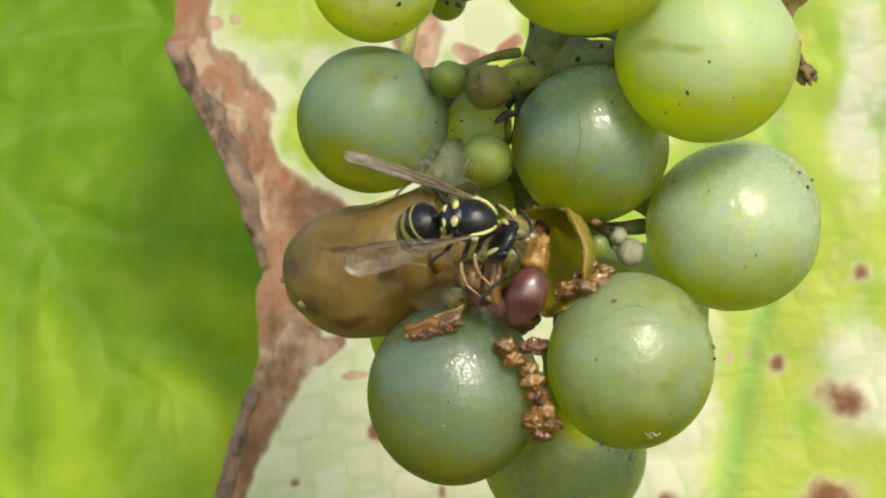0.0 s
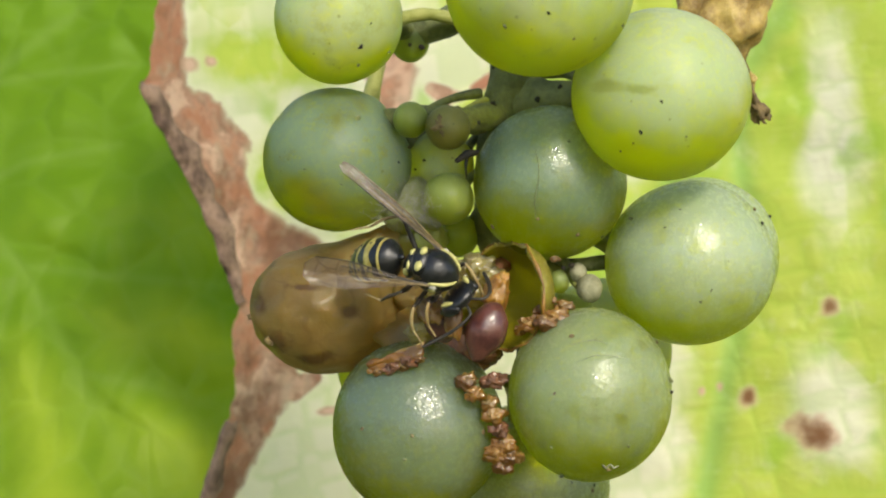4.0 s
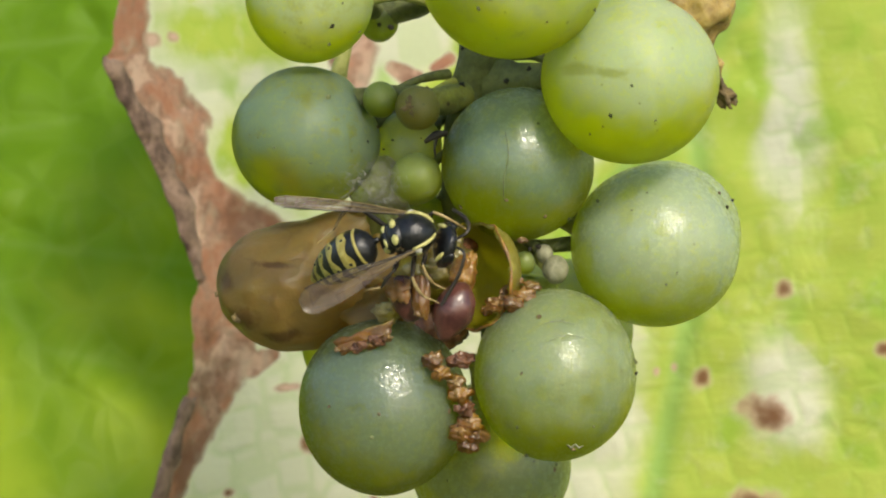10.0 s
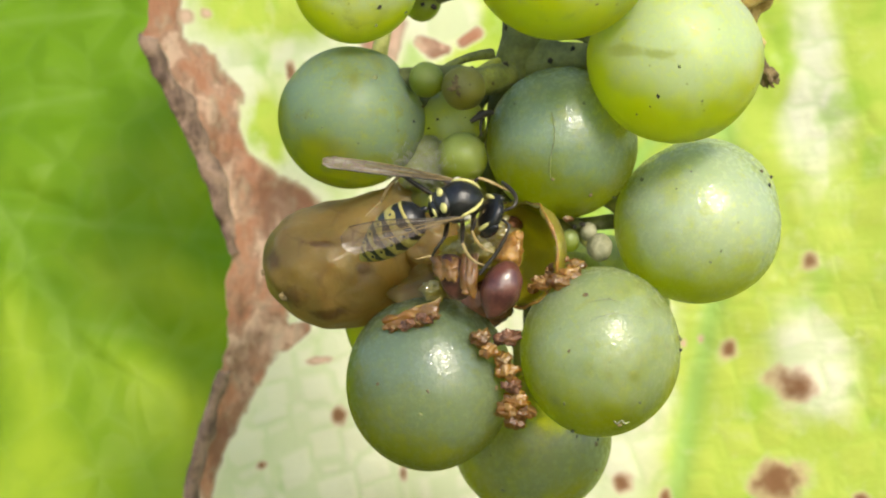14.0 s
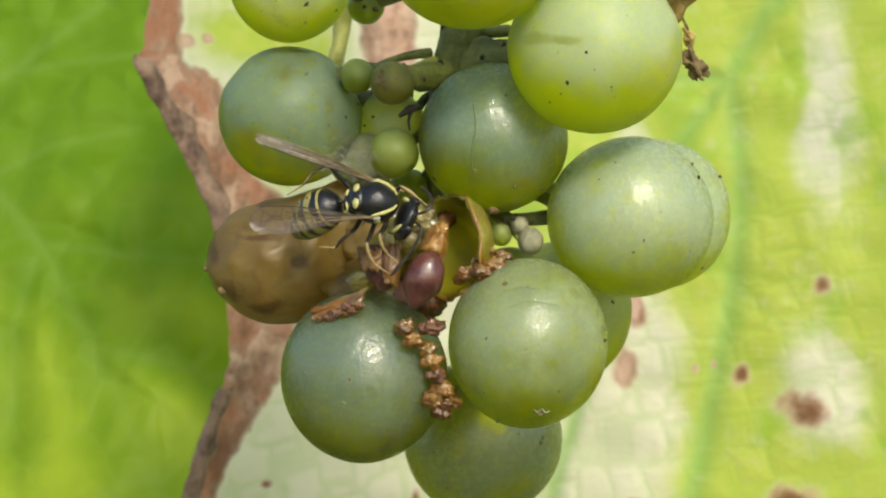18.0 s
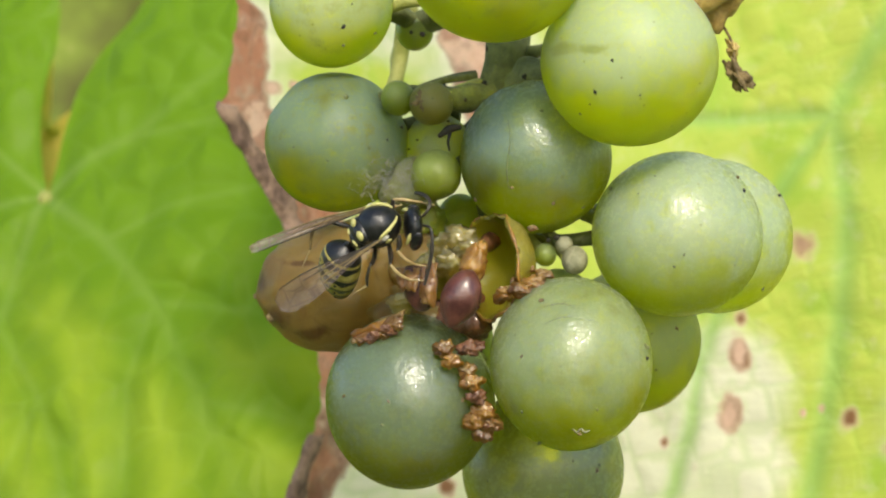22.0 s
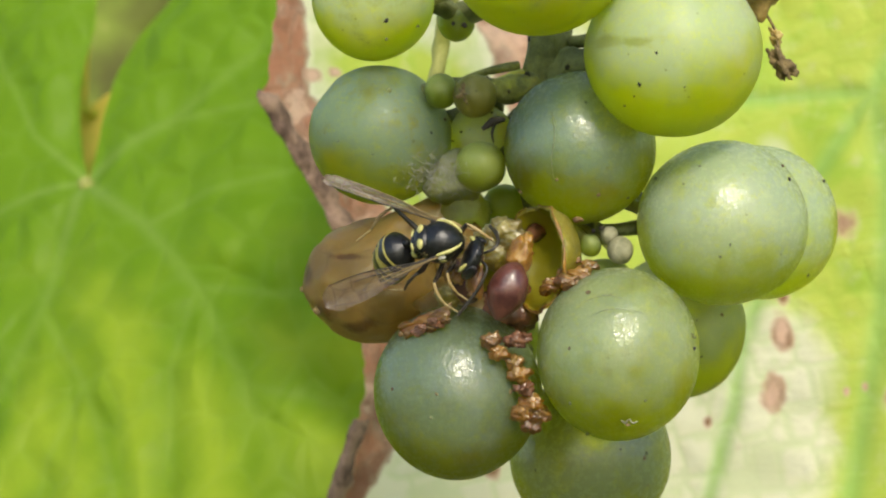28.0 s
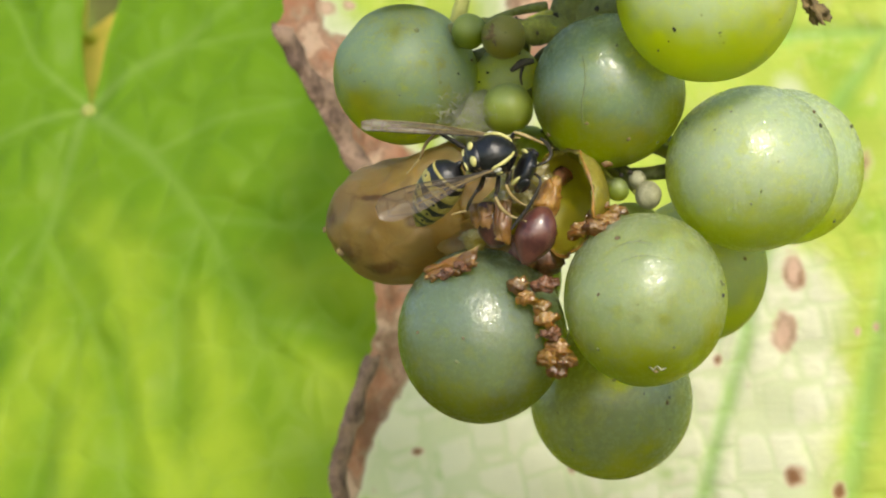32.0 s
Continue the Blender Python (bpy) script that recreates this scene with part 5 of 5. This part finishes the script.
    part("feeler", tube([(0.06, 0.03, 0.07), (0.12, 0.08, 0.13), (0.14, 0.16, 0.12), (0.12, 0.25, 0.04), (0.08, 0.32, -0.06)], [0.011, 0.013, 0.016, 0.018, 0.014], 10), LEG_DARK, head)
    part("feeler", tube([(0.06, -0.03, 0.07), (0.12, -0.08, 0.12), (0.13, -0.17, 0.09), (0.12, -0.29, 0.02), (0.09, -0.41, -0.06), (0.07, -0.48, -0.10)], [0.010, 0.011, 0.014, 0.016, 0.016, 0.010], 10), LEG_DARK, head)
    at(part("face", ball(0.03, 0.07, 0.075, 0, 1, 1, 20, 14), YELLOW, head), 0.058, 0, -0.055)
    for s in (-1, 1):
        at(part("jaw", ball(0.028, 0.032, 0.05, 0.1, 2, 1, 16, 10), YELLOW, head), 0.055, s * 0.035, -0.140, s * -14, 0, 0)
    # abdomen
    abdomen = at(part("abdomen", ball(0.05, 0.028, 0.028, 0, 1, 1, 16, 10), BLACK, wasp), -0.29, 0, -0.04)
    for a, b, split, dip in ((0.0, 0.125, 0.100, 0.0), (0.125, 0.27, 0.165, 0.040), (0.27, 0.40, 0.308, 0.055), (0.40, 0.52, 0.432, 0.052), (0.52, 0.63, 0.55, 0.046), (0.63, 0.75, 0.655, 0.03)):
        band(a, b, 0.0, 0.0, BLACK, "tergite", abdomen)
        band(split, b + 0.003, 0.006, dip, YELLOW, "yellow_band", abdomen)
    for a in (0.215, 0.35, 0.472, 0.58):
        for q in (-0.62, 0.62):
            r = belly_radius(a)
            at(part("band_dot", ball(0.016, 0.014, 0.008, 0.1, 2, 1, 12, 8), BLACK, abdomen), -a, r * math.sin(q), r * math.cos(q) * 0.90 - 0.42 * a * a + 0.003, math.degrees(-q), 0, 0)
    # wings: the upper folded lengthwise to a narrow blade, the lower spread smoky film
    for s, span, width, film in ((1, 1.08, 0.052, WING_FOLDED), (-1, 1.0, 0.100, WING)):
        n, m = 34, 9
        u, v = np.linspace(0, 1, n)[:, None], np.linspace(-1, 1, m)[None, :]
        half = 0.012 + width * sstep(0.02, 0.75, u) * np.sqrt(np.clip((1.012 - u) / 0.10, 0, 1))
        fold = 0.045 if s > 0 else 0.02
        grid = np.stack([-span * u + 0 * v, half * v * s, fold * np.abs(v) * sstep(0, 0.4, u) + 0.02 * np.sin(6 * u) * v], -1)
        wing = at(sheet("wing", grid, film, wasp), 0.0, s * 0.155, 0.08, 0, -8, -s * 24)
        for off in ((-0.95, -0.35, 0.3, 0.85) if s > 0 else (-0.97, -0.55, -0.1, 0.4)):
            pts = []
            for q in np.linspace(0, 0.92 if abs(off) > 0.8 else 0.72, 10):
                h = 0.012 + width * float(sstep(0.02, 0.75, q))
                pts.append((-span * q, h * off * s, fold * abs(off) * float(sstep(0, 0.4, q)) + 0.02 * math.sin(6 * q) * off + 0.004))
            part("wing_vein", tube(pts, [0.0075 - 0.0045 * i / 10 for i in range(10)], 6, 0, 0, None, 2), LEG_DARK if off < -0.5 else CORK, wing)
    # legs: thigh, shin and jointed foot, each side held differently
    for s, hip, knee, ankle, toe, dark in ((-1, (0.10, -0.09, -0.12), (0.04, -0.23, -0.08), (0.11, -0.36, -0.20), (0.20, -0.41, -0.25), 0), (-1, (0.0, -0.10, -0.13), (-0.06, -0.32, -0.06), (0.01, -0.45, -0.20), (0.13, -0.51, -0.26), 0),
                                           (-1, (-0.12, -0.09, -0.13), (-0.20, -0.27, 0.0), (-0.31, -0.34, -0.14), (-0.45, -0.33, -0.16), 1), (1, (0.10, 0.09, -0.12), (0.20, 0.18, -0.04), (0.38, 0.08, -0.12), (0.47, 0.02, -0.18), 0),
                                           (1, (0.0, 0.10, -0.13), (0.02, 0.26, -0.16), (0.13, 0.28, -0.30), (0.22, 0.28, -0.36), 0), (1, (-0.12, 0.09, -0.13), (-0.40, 0.33, 0.02), (-0.60, 0.20, -0.12), (-0.74, 0.15, -0.22), 2)):
        hip, knee, ankle, toe = Vector(hip), Vector(knee), Vector(ankle), Vector(toe)
        leg = part("leg", tube([hip, hip.lerp(knee, 0.5) + Vector((0, 0.01 * s, -0.02)), knee], [0.018, 0.022, 0.013], 10), LEG_DARK, wasp)
        part("shin", tube([knee, knee.lerp(ankle, 0.5) + Vector((-0.015, 0.012 * s, 0.015)), ankle], [0.011, 0.015, 0.009], 10), LEG_DARK if dark == 1 else CORK if dark == 2 else LEG, leg)
        for i in range(4):
            a, b = ankle.lerp(toe, i / 4), ankle.lerp(toe, (i + 0.9) / 4)
            part("foot", tube([a, b], [0.008 - 0.001 * i, 0.010 - 0.0014 * i], 8), LEG, leg)
    return wasp


wasp = build_wasp("black and yellow wasp feeding on the burst grape")
visitor = copy_thing(wasp, pose(-0.2, -0.1, -0.3))
tagged(visitor, "black and yellow wasp flying past the grapes")
for ob, s in zip([o for o in visitor.children if o.name.startswith("wing")], (1, -1)):
    at(ob, 0.0, s * 0.155, 0.08, 0, -8, -s * 78)
    ob.data = ob.data.copy()
    ob.data.materials[0] = WING_BEATING


# ---- background ----
def far_leaf(x, y, z, size, turn, tilt, seed):
    leaf = thing("vine_leaf", x, y, z, "dark green vine leaf in the shade behind", "leaf", "background leaves")
    nr, na = 24, 120
    ang = np.radians(np.linspace(65, 65 - 310, na))[None, :]
    r = np.linspace(0, 1, nr)[:, None] * (1 + 0.16 * np.cos(5 * (ang + 0.6)) + 0.04 * np.abs(np.sin(ang * 15))) * size
    a, b = r * np.cos(ang), r * np.sin(ang)
    c = 0.12 * size * np.sin(a * 0.9 + seed) * np.cos(b * 0.8) + 0.05 * a * a / size
    vein = np.maximum.reduce([np.exp(-((to_line(a, b, [(0, 0), (size * math.cos(q), size * math.sin(q))]) / 0.1) ** 2)) for q in (-1.57, -0.5, -2.6, 0.6, 2.4)])
    blade = sheet("blade", np.stack([a, c, b], -1), SHADE_BLADE, leaf, [("vein", vein)])
    blade.matrix_basis = pose(0, 0, 0, tilt, turn, seed * 13)
    part("leaf_vein", tube([(0, 0.1, 0), (0, 0.1 - 0.05 * size, -0.45 * size), (0.05, 0.1, -0.9 * size)], [0.03, 0.02, 0.01], 6), SHADE_BLADE, leaf).matrix_basis = blade.matrix_basis
    part("leaf_stalk", tube([(0, 0.05, 0), (0.1, 0.8, -0.2), (0.2, 1.8, -0.8)], [0.08, 0.09, 0.1], 8), SHADE_BLADE, leaf)
    return leaf


def build_background():
    far_leaf(-8.6, 12.5, 3.2, 3.0, 30, 10, 1.0)
    far_leaf(-12.5, 12.0, 1.5, 4.2, -40, -8, 2.0)
    far_leaf(-4.6, 14.5, 7.9, 3.2, 80, 25, 3.0)
    far_leaf(-9.0, 13.0, -6.0, 4.5, 150, 0, 4.0)
    m, nt, p = begin("undergrowth")
    v = nd(nt, "ShaderNodeTexCoord", 3)
    col = mixc(nt, step(nt, noise_at(nt, v, 0.25, 4), 0.35, 0.62), (0.09, 0.09, 0.02), (0.22, 0.30, 0.04))
    col = mixc(nt, step(nt, noise_at(nt, v, 0.5, 3), 0.60, 0.68), col, (0.30, 0.28, 0.10))
    put(nt, p.inputs["Base Color"], col)
    p.inputs["Roughness"].default_value = 0.9
    bm = bmesh.new()
    n = 24
    grid = [[bm.verts.new((-45 + 90 * i / n, 24 + 2.5 * noise.noise((i * 0.9, j * 0.9, 0)), -30 + 38 * j / n)) for i in range(n + 1)] for j in range(n + 1)]
    for j in range(n):
        for i in range(n):
            bm.faces.new((grid[j][i], grid[j][i + 1], grid[j + 1][i + 1], grid[j + 1][i]))
    tagged(part("backdrop", bm, m), "dim brown and green undergrowth far behind", "undergrowth", kind="structure")


build_background()


def build_ground():
    m, nt, p = begin("orchard_floor")
    v = nd(nt, "ShaderNodeTexCoord", 3)
    col = mixc(nt, step(nt, noise_at(nt, v, 0.05, 5), 0.4, 0.6), (0.08, 0.11, 0.025), (0.13, 0.11, 0.06))
    put(nt, p.inputs["Base Color"], mixc(nt, step(nt, noise_at(nt, v, 0.6, 4), 0.4, 0.7), col, (0.13, 0.17, 0.04)))
    p.inputs["Roughness"].default_value = 0.9
    bm = bmesh.new()
    n = 40
    grid = [[bm.verts.new((x, y, -90 + 3 * noise.noise((x * 0.01, y * 0.01, 0)))) for x in np.linspace(-1, 1, n + 1) ** 3 * 60000] for y in np.linspace(-1, 1, n + 1) ** 3 * 60000]
    for j in range(n):
        for i in range(n):
            bm.faces.new((grid[j][i], grid[j][i + 1], grid[j + 1][i + 1], grid[j + 1][i]))
    tagged(part("ground", bm, m), "grassy vineyard ground far below", "ground", kind="structure")


build_ground()


# ---- what moves ----
WASP_ROWS = [  # seconds, then x, z of thorax, head, abdomen, upper wing tip, lower wing tip (centimetres)
    (0, -0.14, 0.19, 0.17, -0.00, -0.63, 0.08, -1.20, 0.71, -1.13, -0.14),
    (1, -0.12, 0.19, 0.17, -0.02, -0.71, 0.05, -1.39, 0.85, -1.19, -0.07),
    (2, -0.09, 0.17, 0.20, -0.03, -0.64, 0.10, -1.15, 0.90, -1.18, -0.05),
    (3, -0.12, 0.18, 0.17, -0.03, -0.71, 0.08, -1.12, 0.87, -1.18, -0.08),
    (4, -0.12, 0.09, 0.11, -0.15, -0.68, 0.17, -0.96, 1.01, -1.50, 0.16),
    (7, -0.12, 0.15, 0.18, -0.06, -0.71, 0.10, -1.14, 0.83, -1.18, -0.15),
    (8, -0.17, 0.25, 0.17, 0.14, -0.74, 0.06, -1.30, 0.62, -1.00, -0.21),
    (9, 0.02, 0.23, 0.31, 0.20, -0.66, 0.06, -1.19, 0.60, -0.48, -0.12),
    (10, -0.06, 0.22, 0.23, 0.15, -0.67, -0.01, -1.31, 0.47, -0.68, -0.21),
    (11, -0.06, 0.28, 0.22, 0.20, -0.77, 0.02, -1.29, 0.62, -1.00, -0.11),
    (12, -0.16, 0.20, 0.17, 0.11, -0.74, -0.09, -1.33, 0.57, -0.93, -0.05),
    (13, -0.10, 0.31, 0.22, 0.22, -0.72, 0.02, -1.28, 0.61, -0.75, 0.14),
    (14, -0.07, 0.32, 0.22, 0.21, -0.71, -0.01, -1.26, 0.63, -0.97, 0.01),
    (15, -0.19, 0.24, 0.13, 0.11, -0.76, -0.01, -1.37, 0.61, -1.16, -0.08),
    (18, -0.09, 0.22, 0.23, 0.08, -0.69, 0.10, -1.23, 0.80, -1.05, 0.07),
    (19, -0.05, 0.17, 0.24, -0.00, -0.62, -0.05, -1.08, 0.81, -1.17, 0.16),
    (20, -0.07, 0.31, 0.20, 0.15, -0.64, 0.05, -1.18, 0.75, -1.22, 0.33),
    (21, -0.18, 0.19, 0.18, 0.11, -0.77, -0.14, -1.53, 0.33, -0.93, -0.18),
    (22, -0.33, 0.18, -0.01, 0.19, -0.76, -0.22, -1.55, -0.04, -1.32, -0.58),
    (23, -0.11, 0.21, 0.22, 0.03, -0.66, -0.11, -1.30, 0.56, -1.26, 0.04),
    (24, -0.10, 0.31, 0.24, 0.16, -0.58, -0.04, -1.32, 0.50, -1.17, 0.17),
    (25, -0.34, 0.24, -0.01, 0.15, -0.78, -0.23, -1.66, 0.04, -1.18, -0.07),
    (28, -0.20, -0.00, 0.13, -0.15, -0.73, -0.16, -1.39, 0.63, -1.27, -0.51),
    (29, -0.23, -0.02, 0.10, -0.17, -0.74, -0.14, -1.43, 0.52, -1.35, -0.55),
    (30, -0.08, 0.01, 0.25, -0.10, -0.59, -0.13, -1.33, 0.50, -0.76, -0.49),
    (31, -0.15, 0.19, 0.18, 0.08, -0.66, -0.06, -1.46, 0.39, -1.07, -0.25),
    (32, -0.01, 0.24, 0.32, 0.10, -0.59, -0.12, -1.29, 0.52, -0.55, -0.07),
]


def frame_of(place, ahead, up):
    """A pose with local x along ahead and z as near to up as it goes."""
    x = ahead.normalized()
    y = up.cross(x).normalized()
    z = x.cross(y)
    m = Matrix((x, y, z)).transposed().to_4x4()
    m.translation = place * CM
    return m


def motions():
    parts = {}
    for o in wasp.children:
        parts.setdefault(o.name.split(".")[0], []).append(o)
    body, heads, tails, upper, lower = [], [], [], [], []
    for t, tx, tz, hx, hz, ax, az, ux, uz, lx, lz in WASP_ROWS:
        mid = Vector((tx, -4.70, tz))
        ahead = Vector((hx - ax, 0, hz - az)).normalized()
        over = Vector((-ahead.z, 0, ahead.x))
        m = frame_of(mid, ahead, Vector((0, -1, 0)) + over * 0.42)
        back = m.inverted()
        body.append((t, m))
        hv = Vector((hx - tx, 0, hz - tz)).normalized()
        ho = Vector((-hv.z, 0, hv.x))
        heads.append((t, back @ frame_of(Vector((tx, -4.68, tz)) + hv * 0.265, hv + Vector((0, 0.35, 0)), Vector((0, -1, 0)) + ho * 0.35)))
        waist = mid - ahead * 0.30 + Vector((0, 0.03, 0))
        flat = Vector((ax - waist.x, 0, az - waist.z))
        deep = math.sqrt(max(0.0, 0.40 ** 2 - flat.length ** 2))
        tail = flat + Vector((0, max(deep, 0.16), 0))
        tails.append((t, back @ frame_of(waist, -tail, Vector((0, -1, 0)) + over * 0.25)))
        for rows, x, z, y, side in ((upper, ux, uz, -4.45, 1), (lower, lx, lz, -4.85, -1)):
            hinge = (m @ Vector((0.0, side * 0.155 * CM, 0.08 * CM))) / CM
            way = Vector((x, y, z)) - hinge
            rows.append((t, back @ frame_of(hinge, -way, Vector((0, -1, 0)) + over * (0.5 if side > 0 else 0.1))))
    walk(wasp, body)
    walk(parts["head"][0], heads)
    walk(parts["abdomen"][0], tails)
    walk(parts["wing"][0], upper)
    walk(parts["wing"][1], lower)
    flight = []
    for t, x, z, hx, hz in ((0, -14, -24, 0.3, 1), (9.7, -12, -20, 0.3, 1), (10.1, -2.6, -4.6, 0.2, 1), (10.3, -1.30, -1.55, 0.1, 1), (10.4, -1.93, 0.13, 0.12, 1), (10.5, -1.54, -0.75, 0.6, 0.8), (10.6, -1.26, -0.02, 0.7, 0.7),
                            (10.7, -2.95, -0.60, 0.15, 1), (10.9, -6.5, -0.9, -0.3, 1), (11.6, -22, 6, -0.3, 1), (32, -24, 8, -0.3, 1)):
        flight.append((t, frame_of(Vector((x, -8.0, z)), Vector((hx, 0, hz)), Vector((0, -1, 0.2)))))
    walk(visitor, flight)


motions()
